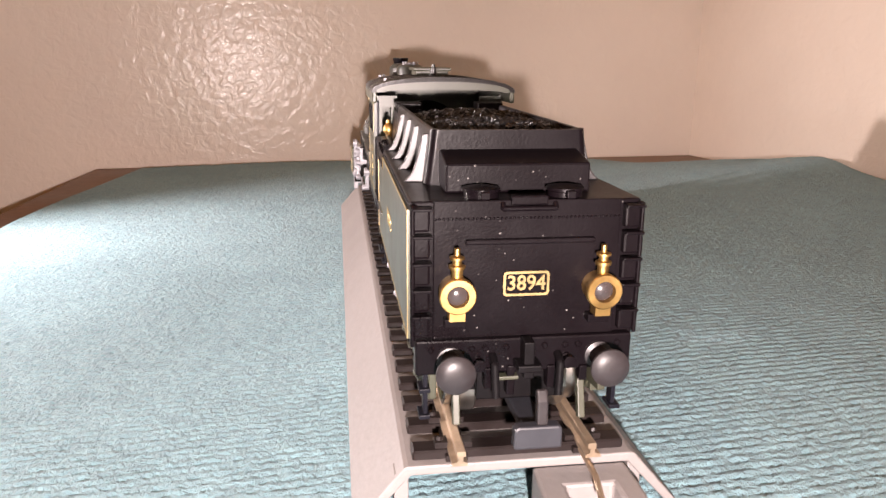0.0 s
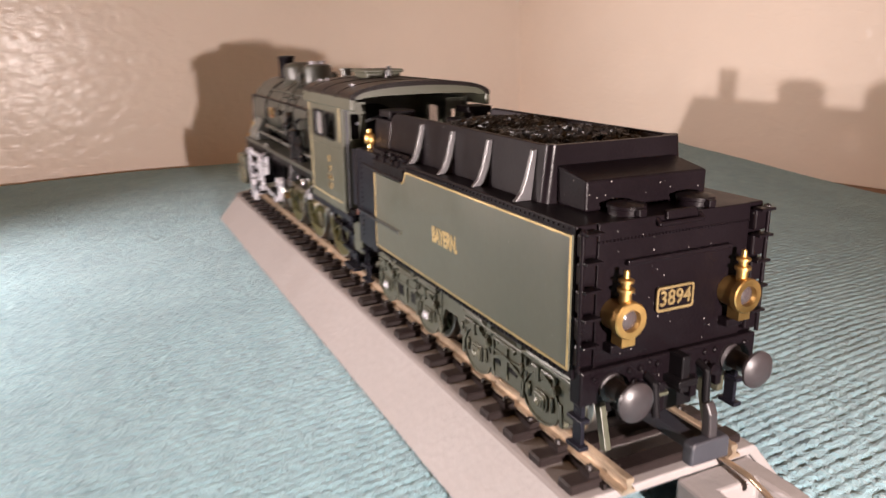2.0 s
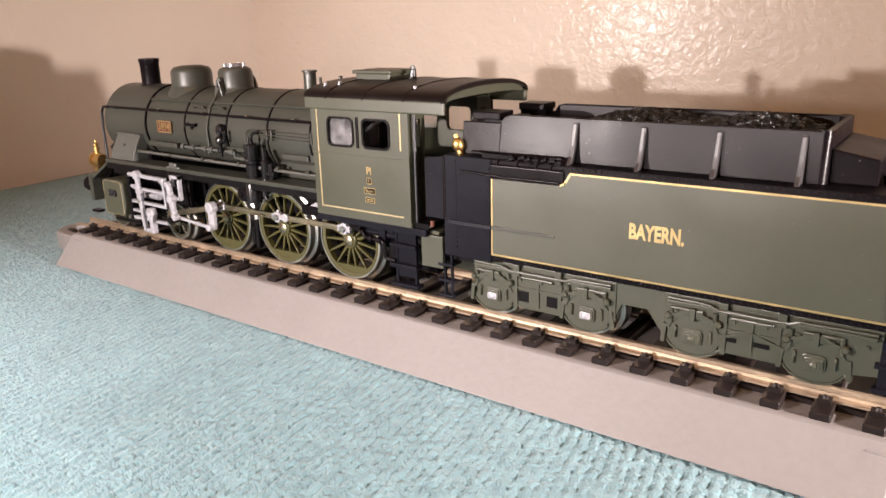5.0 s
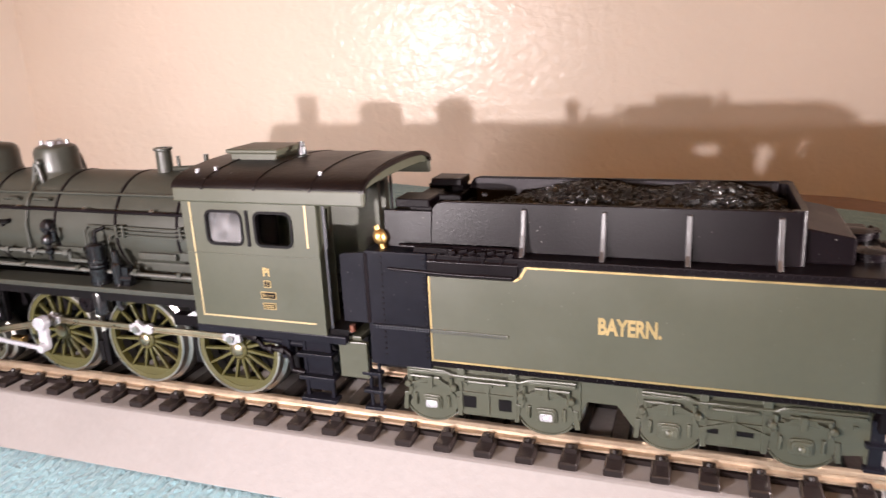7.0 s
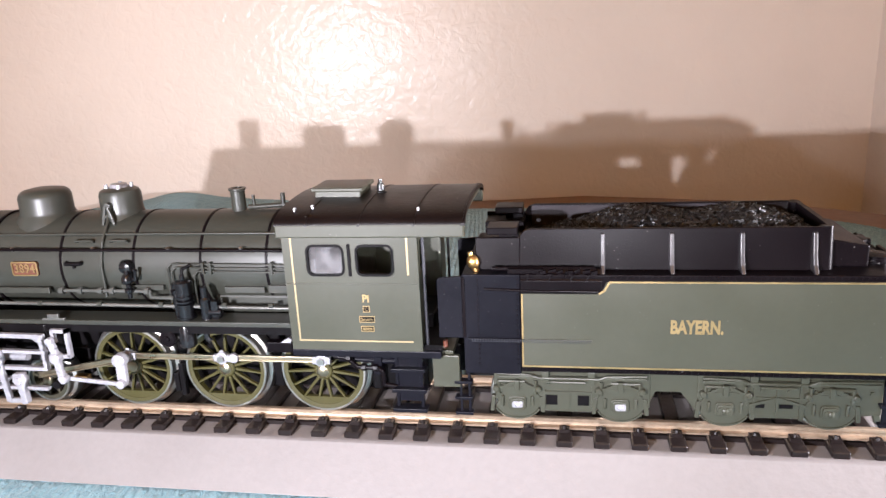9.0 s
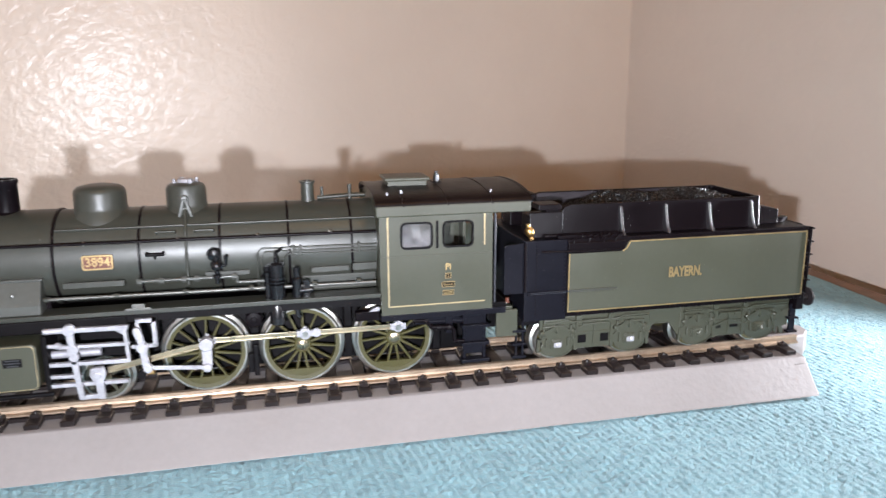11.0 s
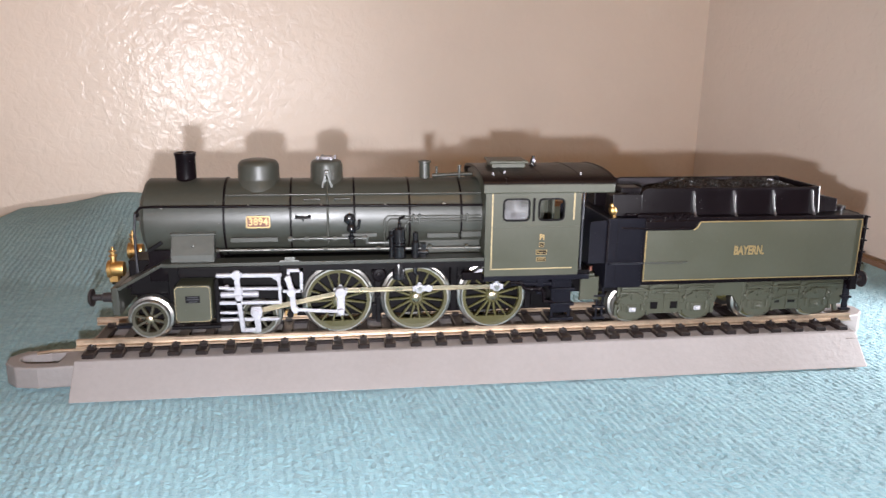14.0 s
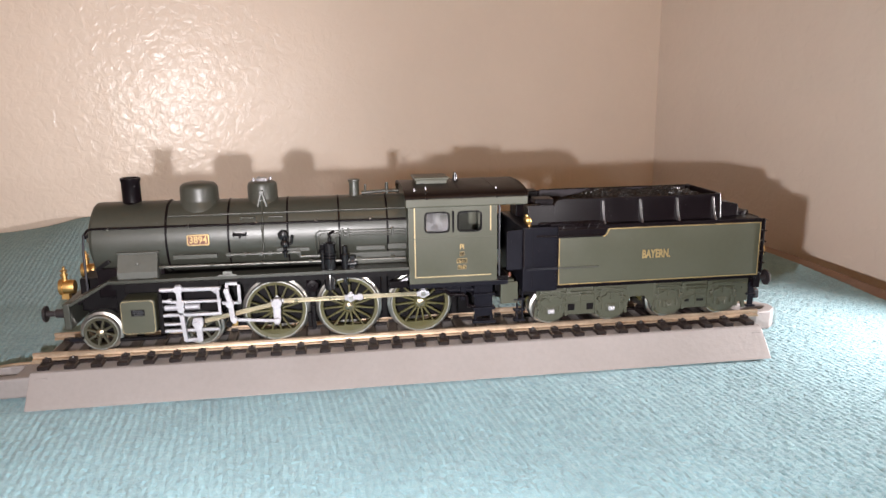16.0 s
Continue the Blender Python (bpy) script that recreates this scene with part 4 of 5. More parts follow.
    for x, y, z in ((-1.0, -12.4, 53.9), (2.4, -11.6, 54.2), (23.4, -12.6, 53.8)):
        part("roof_lug", box(bmesh.new(), x - 0.2, x + 0.2, y - 0.3, y + 0.3, z - 0.4, z + 1.2), GEAR, roof)
    # front beam, buffers, lamps
    part("buffer_beam", box(bmesh.new(), -101.4, -99.6, -13.8, 13.8, 18.2, 25.8), BOILER, e, "green front buffer beam", bev=0.3)
    for s in (-1, 1):
        make_buffer(e, -101.4, s * 10, 22.2, -1, 2.35, 5.6)
        make_lamp(e, -101.2, s * 9.8, 29.9, -1)
        part("beam_step", box(bmesh.new(), -100.5, -97, s * 12.6, s * 14.6, 15.0, 15.7), BLUEBLACK, e)
        part("lifting_bracket", bar(bmesh.new(), (-98.5, s * 9, 24.5), (-91, s * 9, 31.5), 0.8, 1.2), BLACK, e)
        part("front_hose", pipe(bmesh.new(), [(-101.5, s * 4, 21), (-103, s * 4, 20), (-103, s * 4, 16.5)], 0.5), FRAME, e, smooth=True)
    part("draw_hook", box(bmesh.new(), -104.4, -101.4, -0.7, 0.7, 20.8, 22.6), FRAME, e, bev=0.2)
    # wheels
    for s in (-1, 1):
        for x in (-93.4, -64.6):
            make_wheel(e, x, s, 5.2, 8, tint=PILOT)
        for k, x in enumerate(DRIVERS):
            make_wheel(e, x, s, DR, 15, weight=True, crank=PIN)
        part("bogie_frame", box(bmesh.new(), -97, -60, s * 3.8, s * 4.8, 13.5, 18), FRAME, e, bev=0.3)
    # cylinders and valve gear
    for s in (-1, 1):
        bm = prism(bmesh.new(), rounded(-84.7, -75.4, 17.4, 27.4, 1.2), *sorted((s * 18.9, s * 8)))
        cyl = part("cylinder", bm, GREEN, e, "square green cylinder with ivory edge", bev=0.35)
        bm = ring(bmesh.new(), rounded(-84.45, -75.65, 17.65, 27.15, 1.1), rounded(-84.35, -75.75, 17.75, 27.05, 1.05), *sorted((s * 18.8, s * 18.97)))
        part("edge_line", bm, CREAM, cyl)
        part("maker_sign", box(bmesh.new(), -81.8, -78.2, s * 18.85, s * 19.05, 22.8, 24.6), FRAME, cyl)
        for k, w in ((24.3, 2.6), (23.7, 3.1), (23.1, 2.2)):
            part("sign_bar", box(bmesh.new(), -80.0 - w / 2, -80.0 + w / 2, s * 19.02, s * 19.1, k - 0.12, k + 0.12), SLATE, cyl)
        bm = box(bmesh.new(), -84.0, -58, s * 7.5, s * 15.4, 28.4, 31.2)
        box(bm, -74.8, -73.6, s * 9, s * 17.5, 16.6, 28.5)
        box(bm, -88, -58, s * 8, s * 9.6, 20, 28.4)
        part("valve_chest", bm, FRAME, e, "black valve chest above the cylinder", bev=0.3)
        handle = box(bmesh.new(), -58.2, -53.0, s * 14.9, s * 15.5, 32.2, 32.7)
        box(handle, -56.8, -54.2, s * 15.1, s * 15.6, 32.7, 33.6)
        part("board_catch", handle, DULL, e, "small bright catch on the running board", bev=0.12)
        part("trailing_pad", box(bmesh.new(), -57.6, -54.4, s * 8.6, s * 10.2, 15.4, 16.9), BRASS, e, "small brass pad behind the rods", bev=0.2)
        part("drain_pipe", pipe(bmesh.new(), [(-86.5, s * 15, 14.8), (-74, s * 15, 14.8)], 0.55), FRAME, e, smooth=True)
        # die-cast guide frame
        y = s * 16.8
        bm = bmesh.new()
        for z, x0, x1, h in ((29.2, -70.5, -57.6, 1.0), (25.6, -71.5, -57.6, 0.75), (21.8, -74.0, -58.2, 0.85), (19.2, -74.0, -67.6, 0.7), (17.2, -74.0, -58.6, 0.8)):
            bar(bm, (x0, y, z + 0.1), (x1, y, z - 0.1), h, 1.1)
        bar(bm, (-58.4, y, 29.4), (-58.1, y, 21.4), 0.8, 1.2)
        bar(bm, (-60.5, y, 29.3), (-58.0, y, 27.6), 0.9, 1.0)
        rod(bm, (-74.2, y, 29.3), (-70, y, 29.3), 0.62, n=12)
        rod(bm, (-74.3, y, 26.1), (-70.8, y, 25.8), 0.45, n=12)
        rod(bm, (-72.2, y, 26.0), (-71.2, y, 26.0), 0.75, n=12)
        guide = part("guide_frame", bm, GEAR, e, "pale grey die-cast guide bars", bev=0.12)
        # the piston rod shines between the bars
        part("piston_rod", rod(bmesh.new(), (-74, s * 14.6, 23.4), (-64, s * 14.6, 23.4), 0.85), GEAR, guide, smooth=True)
        bm = bar(bmesh.new(), (-69.0, s * 17.7, 29.8), (-68.6, s * 17.7, 22.0), 1.35, 1.0)
        bar(bm, (-68.7, s * 17.7, 23.0), (-67.9, s * 17.7, 14.2), 1.2, 1.0)
        rod(bm, (-69.0, s * 17.0, 29.6), (-69.0, s * 18.4, 29.6), 1.25, n=14)
        rod(bm, (-68.7, s * 17.0, 25.2), (-68.7, s * 18.3, 25.2), 1.15, n=14)
        rod(bm, (-68.6, s * 17.0, 23.6), (-68.6, s * 18.3, 23.6), 0.95, n=14)
        bar(bm, (-68.2, s * 17.5, 14.4), (-63.4, s * 17.5, 14.6), 1.0, 1.0)
        part("guide_bracket", bm, GEAR, e, "pale grey upright bracket", bev=0.15)
        bm = prism(bmesh.new(), [(-65.6, 20.9), (-63.2, 21.1), (-62.7, 19.4), (-63.4, 17.6), (-63.3, 14.0), (-64.6, 13.9), (-65.0, 17.6), (-65.9, 19.2)], *sorted((s * 17.0, s * 18.5)))
        rod(bm, (-64.4, s * 17.2, 19.4), (-64.4, s * 18.9, 19.4), 0.8, n=14)
        part("crosshead", bm, GEAR, e, "pale grey crosshead", bev=0.2)
        # expansion link and lifting arm
        bm = bmesh.new()
        curve = [(-56.2, 28.6), (-55.5, 26.4), (-55.1, 24.0), (-54.9, 21.6), (-54.6, 19.4)]
        for (x0, z0), (x1, z1) in zip(curve, curve[1:]):
            bar(bm, (x0, s * 17.2, z0), (x1, s * 17.2, z1), 1.4, 1.1)
        rod(bm, (-55.2, s * 16.2, 24.4), (-55.2, s * 18.1, 24.4), 1.15, n=14)
        rod(bm, (-54.4, s * 16.4, 19.6), (-54.4, s * 18.0, 19.6), 0.95, n=14)
        rod(bm, (-56.0, s * 16.6, 28.2), (-56.0, s * 17.9, 28.2), 0.8, n=14)
        part("expansion_link", bm, GEAR, e, "pale grey curved link", bev=0.15)
        bm = box(bmesh.new(), -56.2, -52.2, s * 15.6, s * 16.5, 29.7, 30.5)
        box(bm, -53.0, -52.2, s * 15.6, s * 16.5, 24.2, 30.5)
        bar(bm, (-57.5, s * 16.1, 24.4), (-52.4, s * 16.1, 24.4), 0.75, 0.8)
        bar(bm, (-56.0, s * 16.0, 29.8), (-55.6, s * 16.0, 27.4), 0.7, 0.8)
        part("lifting_arm", bm, GEAR, e, bev=0.12)
        part("link_pin", rod(bmesh.new(), (-55.6, s * 16, 18.6), (-55.6, s * 18.4, 18.6), 0.9), FRAME, e, smooth=True)
        # rods
        hub = RAIL_TOP + DR
        px = [x + PIN[0] for x in DRIVERS]
        pz = hub + PIN[1]
        bm = bar(bmesh.new(), (px[0], s * 11.35, pz), (px[2], s * 11.35, pz), 1.2, 0.4)
        for k in (-0.5, 0.5):
            bar(bm, (px[0], s * 11.55, pz + k), (px[2], s * 11.55, pz + k), 0.3, 0.6)
        coupling = part("coupling_rod", bm, RODS, e, "flat nickel coupling rod", bev=0.1)
        for x in px:
            bm = rod(bmesh.new(), (x, s * 11.0, pz), (x, s * 12.2, pz), 1.35, n=18)
            bar(bm, (x - 1.9, s * 11.6, pz), (x + 1.9, s * 11.6, pz), 1.5, 1.0)
            rod(bm, (x, s * 11.4, pz + 1.3), (x, s * 11.8, pz + 1.3), 0.5, n=10)
            if x == px[1]:
                bar(bm, (x, s * 11.6, pz), (x + 3.6, s * 11.6, pz), 1.3, 0.9)
                rod(bm, (x + 2.6, s * 11.1, pz), (x + 2.6, s * 12.1, pz), 1.05, n=16)
            part("rod_bearing", bm, GEAR, coupling, "pale grey rod bearing", bev=0.15)
            part("crank_pin", rod(bmesh.new(), (x, s * 9.6, pz), (x, s * 12.8, pz), 0.7), STEEL, coupling, smooth=True)
        bm = bar(bmesh.new(), (-63.4, s * 13.35, 18.6), (px[0], s * 13.35, pz), 1.3, 0.4)
        for k in (-0.55, 0.55):
            bar(bm, (-63.4, s * 13.6, 18.6 + k), (px[0], s * 13.6, pz + k), 0.32, 0.7)
        part("main_rod", bm, RODS, e, "slanting nickel main rod", bev=0.1)
        bm = prism(bmesh.new(), [(px[0] - 1.0, pz + 1.2), (px[0] + 1.2, pz + 1.0), (px[0] + 1.0, 18.0), (px[0] + 0.7, 17.2), (px[0] - 0.8, 17.2), (px[0] - 1.1, 18.0)], *sorted((s * 14.0, s * 15.2)))
        rod(bm, (px[0], s * 13.6, pz + 0.3), (px[0], s * 15.6, pz + 0.3), 1.5, n=16)
        rod(bm, (px[0], s * 14.6, 18.0), (px[0], s * 16.4, 18.0), 0.95, n=14)
        part("return_crank", bm, GEAR, e, "pale grey return crank", bev=0.2)
        part("eccentric_rod", bar(bmesh.new(), (-54.2, s * 16.2, 19.2), (px[0] + 0.2, s * 15.8, 18.2), 0.85, 0.6), GEAR, e, bev=0.1)
        part("brake_hanger", box(bmesh.new(), -32.6, -31.4, s * 8, s * 9.4, 12.5, 20), FRAME, e, bev=0.2)
        part("brake_shoe", box(bmesh.new(), -33.8, -32.6, s * 7.6, s * 9.6, 13.5, 18), FRAME, e, bev=0.2)
    return e


make_engine()


# ---- the tender ----
def make_tender():
    t = thing("tender", "olive green model tender with black coal bunker behind the locomotive", "model tender", 70, 0, RAIL_TOP)
    part("tank", box(bmesh.new(), 42.3, 109.0, -15.1, 15.1, 23.0, 42.5), BLACK, t, "black tender tank", bev=0.25)
    part("front_tank", box(bmesh.new(), 31.4, 42.3, -15.1, 15.1, 22.4, 42.5), BLUEBLACK, t, "blue-black front of the tender", bev=0.25)
    part("underframe", box(bmesh.new(), 31, 108, -12.0, 12.0, 20.6, 23.2), FRAME, t)
    part("drag_box", box(bmesh.new(), 24.5, 33, -7, 7, 19, 25), FRAME, t, bev=0.4)
    for s in (-1, 1):
        y0, y1 = s * 15.1, s * 15.38
        # lined green side sheet with its step at the front
        outline = [(42.5, 24.2), (108.6, 24.2), (108.6, 41.4), (58.6, 41.4), (57.9, 41.0), (57.6, 40.2), (57.0, 39.2), (56.2, 38.9), (42.5, 38.9)]
        panel = part("side_panel", prism(bmesh.new(), outline, *sorted((y0, y1))), GREEN, t, "matt olive green side sheet")
        a, b = sorted((y1, s * 15.47))
        bm = box(bmesh.new(), 42.5, 42.83, a, b, 24.2, 38.9)
        box(bm, 42.83, 108.27, a, b, 24.2, 24.52)
        box(bm, 108.27, 108.6, a, b, 24.2, 41.4)
        box(bm, 58.4, 108.27, a, b, 41.08, 41.4)
        bar(bm, (56.6, (a + b) / 2, 38.95), (57.6, (a + b) / 2, 39.6), 0.36, b - a)
        bar(bm, (57.5, (a + b) / 2, 39.4), (58.5, (a + b) / 2, 41.2), 0.36, b - a)
        part("lining", bm, GOLD, panel, "yellow painted lining")
        part("walk_strip", box(bmesh.new(), 42.6, 55.6, s * 15.1, s * 15.7, 29.3, 29.95), GREEN, panel, bev=0.12)
        part("step_strip", box(bmesh.new(), 32.2, 42.5, s * 15.1, s * 15.7, 29.3, 29.95), BLUEBLACK, t, bev=0.12)
        bm = bmesh.new()
        for k in range(44):
            for z in (29.45, 29.8):
                box(bm, 33.0 + k * 0.51, 33.25 + k * 0.51, *sorted((s * 15.6, s * 15.78)), z - 0.1, z + 0.1)
        tagged(part("tread", bm, SLATE, panel), kind="stuff")
        bm = bmesh.new()
        for k in range(60):
            x = 43.2 + k * 1.09
            box(bm, x - 0.16, x + 0.16, *sorted((s * 15.1, s * 15.3)), 23.4, 23.7)
            if x > 58:
                box(bm, x - 0.16, x + 0.16, *sorted((s * 15.1, s * 15.3)), 41.85, 42.15)
        for k in range(18):
            box(bm, 41.6, 41.9, *sorted((s * 15.1, s * 15.28)), 24.4 + k, 24.7 + k)
            box(bm, 34.2, 34.5, *sorted((s * 15.1, s * 15.28)), 24.4 + k, 24.7 + k)
        tagged(part("rivets", bm, BLACK, t), kind="stuff")
        if s < 0:
            lettering("lettering", "BAYERN.", 2.5, Matrix.Translation((74.0, -15.42, 32.6)) @ SIDE, GOLD, panel, "yellow raised letters", depth=0.03, wide=0.66, bold=0.14)
        # tools along the front edge, bunker brackets
        bm = box(bmesh.new(), 40.0, 46.5, s * 12.6, s * 14.6, 42.5, 43.4)
        for x in (43.5, 47.6, 51.5, 54.4):
            bar(bm, (x, s * 15.2, 41.4), (x + 0.6, s * 15.2, 42.6), 0.25, 0.45)
        prism(bm, [(s * 12.9, 43.3), (s * 13.9, 43.3), (s * 15.36, 41.4), (s * 15.36, 39.4), (s * 12.9, 39.4)], 42.4, 57.2, "x")
        for k in range(7):
            x = 43.4 + 1.95 * k
            bar(bm, (x, s * 14.75, 42.3), (x + 1.2, s * 14.75, 42.3), 0.7, 0.5)
        rod(bm, (37, s * 13.2, 43.1), (56, s * 13.4, 43.2), 0.45, n=10)
        for k in range(9):
            x = 42.9 + 1.55 * k
            bar(bm, (x, s * (14.1 + 0.25 * (k % 3)), 42.7 + 0.15 * (k % 2)), (x + 1.1 + 0.3 * (k % 2), s * (14.1 + 0.25 * (k % 3)), 43.2 - 0.1 * (k % 3)), 0.55, 0.9)
        pipe(bm, [(35.5, s * 15.1, 39.7), (46.0, s * 15.35, 39.4), (56.4, s * 15.35, 39.4)], 0.3, n=8)
        part("tool_rack", bm, BLACK, t, "jumble of black tools along the tank edge", bev=0.12)
        part("front_rail", pipe(bmesh.new(), [(31.6, s * 15.2, 30), (31.6, s * 15.2, 42)], 0.3), BLACK, t, smooth=True)
        for x in (57.4, 69.6, 81.7, 93.8):
            bm = prism(bmesh.new(), [(s * 10.6, 49.4), (s * 11.8, 49.4), (s * 12.7, 45.6), (s * 13.4, 43.8), (s * 14.5, 42.5), (s * 10.6, 42.5)], x - 0.38, x + 0.38, "x")
            part("bracket", bm, SHEEN, t, "tapered black bunker bracket", bev=0.15)
        # inward-leaning bunker wall
        bm = prism(bmesh.new(), [(s * 12.0, 42.5), (s * 11.3, 48.6), (s * 10.6, 48.6), (s * 11.0, 42.5)], 33.8, 42.2, "x")
        part("bunker_wing", bm, BLACK, t, "lower black wing before the bunker", bev=0.15)
        bm = prism(bmesh.new(), [(42.0, 42.5), (96.2, 42.5), (96.2, 50.2), (44.2, 50.2), (42.9, 49.8), (42.2, 48.9)], -0.35, 0.35)
        bmesh.ops.transform(bm, matrix=Matrix(((1, 0, 0, 0), (0, 1, -s * 0.9 / 7.7, s * (11.6 + 0.9 * 42.5 / 7.7)), (0, 0, 1, 0), (0, 0, 0, 1))), verts=bm.verts)
        part("bunker_wall", bm, BLACK, t, "black leaning bunker wall", bev=0.15)
        # thin sheet, greyer than the bunker black: the torch's glare put into its colour
        part("bunker_glare_sheet", prism(bmesh.new(), [(s * 10.7, 44.8), (s * 10.28, 49.9), (s * 10.2, 49.9), (s * 10.6, 44.8)], 43.4, 95.8, "x"), LINER, t, "inner face of the bunker with torch glare in its colour")
        part("bunker_corner", rod(bmesh.new(), (96.1, s * 10.85, 42.5), (96.1, s * 9.95, 50.2), 1.1, n=20), BLACK, t, "rounded bunker corner", smooth=True)
        part("locker", box(bmesh.new(), 34.0, 42.2, s * 4.5, s * 10.6, 42.5, 47.9), BLACK, t, "black locker in front of the bunker", bev=0.3)
        part("locker_lid", box(bmesh.new(), 36.0, 41.8, s * 6.0, s * 11.4, 49.1, 50.5), BLACK, t, "black locker lid", bev=0.2)
        part("locker_stay", box(bmesh.new(), 38.2, 41.8, s * 7.0, s * 10.4, 47.8, 49.2), BLACK, t)
        part("wing_plate", prism(bmesh.new(), [(26.5, 29.5), (31.5, 29.5), (31.5, 42.0), (27.0, 41.6), (26.5, 41.2)], *sorted((s * 13.9, s * 14.5))), BLUEBLACK, t, "blue-black wing plate at the footplate", bev=0.15)
        bm = box(bmesh.new(), 29.9, 30.4, s * 13.0, s * 13.6, 12.8, 22.6)
        box(bm, 31.6, 32.1, s * 13.0, s * 13.6, 12.8, 22.6)
        for z in (12.9, 16.2, 19.6):
            box(bm, 29.0, 32.5, s * 12.6, s * 14.3, z, z + 0.6)
        part("front_steps", bm, BLUEBLACK, t, "blue-black hanging steps", bev=0.1)
    make_small_lamp(t, 33.4, -12.6, 44.2)
    part("bunker_back", prism(bmesh.new(), [(-10.9, 42.5), (10.9, 42.5), (10.0, 50.2), (-10.0, 50.2)], 96.3, 97.2, "x"), BLACK, t, "black rear bunker plate")
    part("bunker_front", prism(bmesh.new(), [(-11.0, 42.5), (11.0, 42.5), (10.7, 46.2), (-10.7, 46.2)], 42.2, 43.2, "x"), BLACK, t, "black front bunker plate")
    bm = prism(bmesh.new(), [(97.2, 42.5), (103.6, 42.5), (103.6, 46.4), (97.2, 47.6)], -9.9, 9.9)
    part("rear_box", bm, BLACK, t, "black tool chest behind the bunker", bev=0.3)
    for s in (-1, 1):
        bm = lathe(bmesh.new(), (106.2, s * 5.6, 42.5), (0, 0, 1), [(2.3, 0), (2.3, 0.7), (2.5, 0.8), (2.5, 1.2), (0.9, 1.5), (0, 1.5)], 24)
        part("filler_lid", bm, BLACK, t, "round black filler lid", smooth=True)
        part("filler_latch", box(bmesh.new(), 107.4, 109.4, s * 5.6 - 0.6, s * 5.6 + 0.6, 42.6, 43.6), BLACK, t, bev=0.15)
    part("coal_floor", box(bmesh.new(), 43.0, 96.3, -10.6, 10.6, 44.6, 45.4), COAL, t)
    make_coal(t)
    # tail: plate, rivets, hand rail, corner steps, sign, lamps
    tail = part("tail_plate", box(bmesh.new(), 109.0, 109.5, -12.2, 12.2, 24.2, 42.6), BLACK, t, "glossy black tail plate with riveted edge", bev=0.12)
    bm = bmesh.new()
    for k in range(46):
        y = -12 + k * 24 / 45
        lathe(bm, (109.45, y, 40.3), (1, 0, 0), [(0.2, 0), (0.2, 0.12), (0.1, 0.26), (0, 0.28)], 6)
    tagged(part("tail_rivets", bm, BLACK, tail), kind="stuff")
    part("tail_ledge", box(bmesh.new(), 109.4, 110.3, -8.2, 8.8, 37.0, 37.7), BLACK, tail, bev=0.2)
    part("tail_rail", pipe(bmesh.new(), [(109.4, -3.4, 42.2), (110, -3.4, 41.6), (110, 3.4, 41.6), (109.4, 3.4, 42.2)], 0.35), BLACK, tail, smooth=True)
    part("buffer_beam", box(bmesh.new(), 108.0, 110.4, -14.6, 14.6, 19.6, 24.4), BLACK, t, "black rear buffer beam", bev=0.3)
    number_sign(t, Matrix.Translation((109.75, -0.1, 31.7)) @ TAIL, 6.1, 3.3, "3894", BLACK)
    for s in (-1, 1):
        make_lamp(t, 111.6, s * 9.5, 31.1, 1)
        part("lamp_bracket", box(bmesh.new(), 109.4, 111.2, s * 9.5 - 1.4, s * 9.5 + 1.4, 26.4, 27.5), BLACK, t, bev=0.15)
        part("lamp_stem", rod(bmesh.new(), (109.4, s * 9.5, 31.1), (111.6, s * 9.5, 31.1), 0.9), BRASS, t, smooth=True)
        make_buffer(t, 110.2, s * 10, 21.6, 1, 2.55, 4.6)
        for k in range(5):
            z = 24.8 + k * 3.5
            part("corner_step", box(bmesh.new(), 108.6, 110.0, s * 12.7, s * 14.9, z, z + 2.9), BLACK, t, bev=0.3)
            part("rung", box(bmesh.new(), 109.6, 111.2, s * 12.5, s * 15.0, z + 2.8, z + 3.2), BLACK, t, bev=0.12)
        part("corner_rail", pipe(bmesh.new(), [(110.1, s * 14.9, 24.5), (110.1, s * 14.9, 41.6)], 0.3), BLACK, t, smooth=True)
        part("rail_knob", ball(bmesh.new(), (110.0, s * 14.7, 41.8), 0.6, 1), BLACK, t, smooth=True)
        bm = box(bmesh.new(), 107.4, 109.2, s * 12.8, s * 13.4, 13.0, 21)
        box(bm, 106.8, 109.8, s * 12.5, s * 14.0, 13.0, 13.6)
        box(bm, 106.8, 109.8, s * 12.5, s * 14.0, 16.8, 17.4)
        part("tail_steps", bm, BLUEBLACK, t, "blue-black hanging steps", bev=0.1)
        part("rail_guard", bar(bmesh.new(), (106.5, s * 8.8, 19), (108.6, s * 8.8, 11.4), 1.2, 1.0), GREEN, t, bev=0.15)
        bm = pipe(bmesh.new(), [(110.4, s * 4.4, 22), (112, s * 4.4, 21.4), (112.4, s * 4.2, 17)], 0.55)
        part("brake_hose", bm, FRAME, t, smooth=True)
    for y in (-12.6, -7.2, -5.4, -2.6, 2.6, 5.4, 7.2, 12.6):
        part("beam_bolt", lathe(bmesh.new(), (110.3, y, 23.2), (1, 0, 0), [(0.45, 0), (0.45, 0.3), (0.25, 0.45), (0, 0.45)], 8), BLACK, t)
    part("tail_notch", box(bmesh.new(), 109.2, 110.0, -2.4, 2.4, 42.0, 43.2), BLACK, tail, bev=0.2)
    bm = box(bmesh.new(), 110.2, 112.8, -0.7, 0.7, 19.5, 24.6)
    box(bm, 110.2, 113.4, -1.6, 1.6, 20.6, 21.6)
    part("draw_hook", bm, FRAME, t, "black draw hook", bev=0.2)
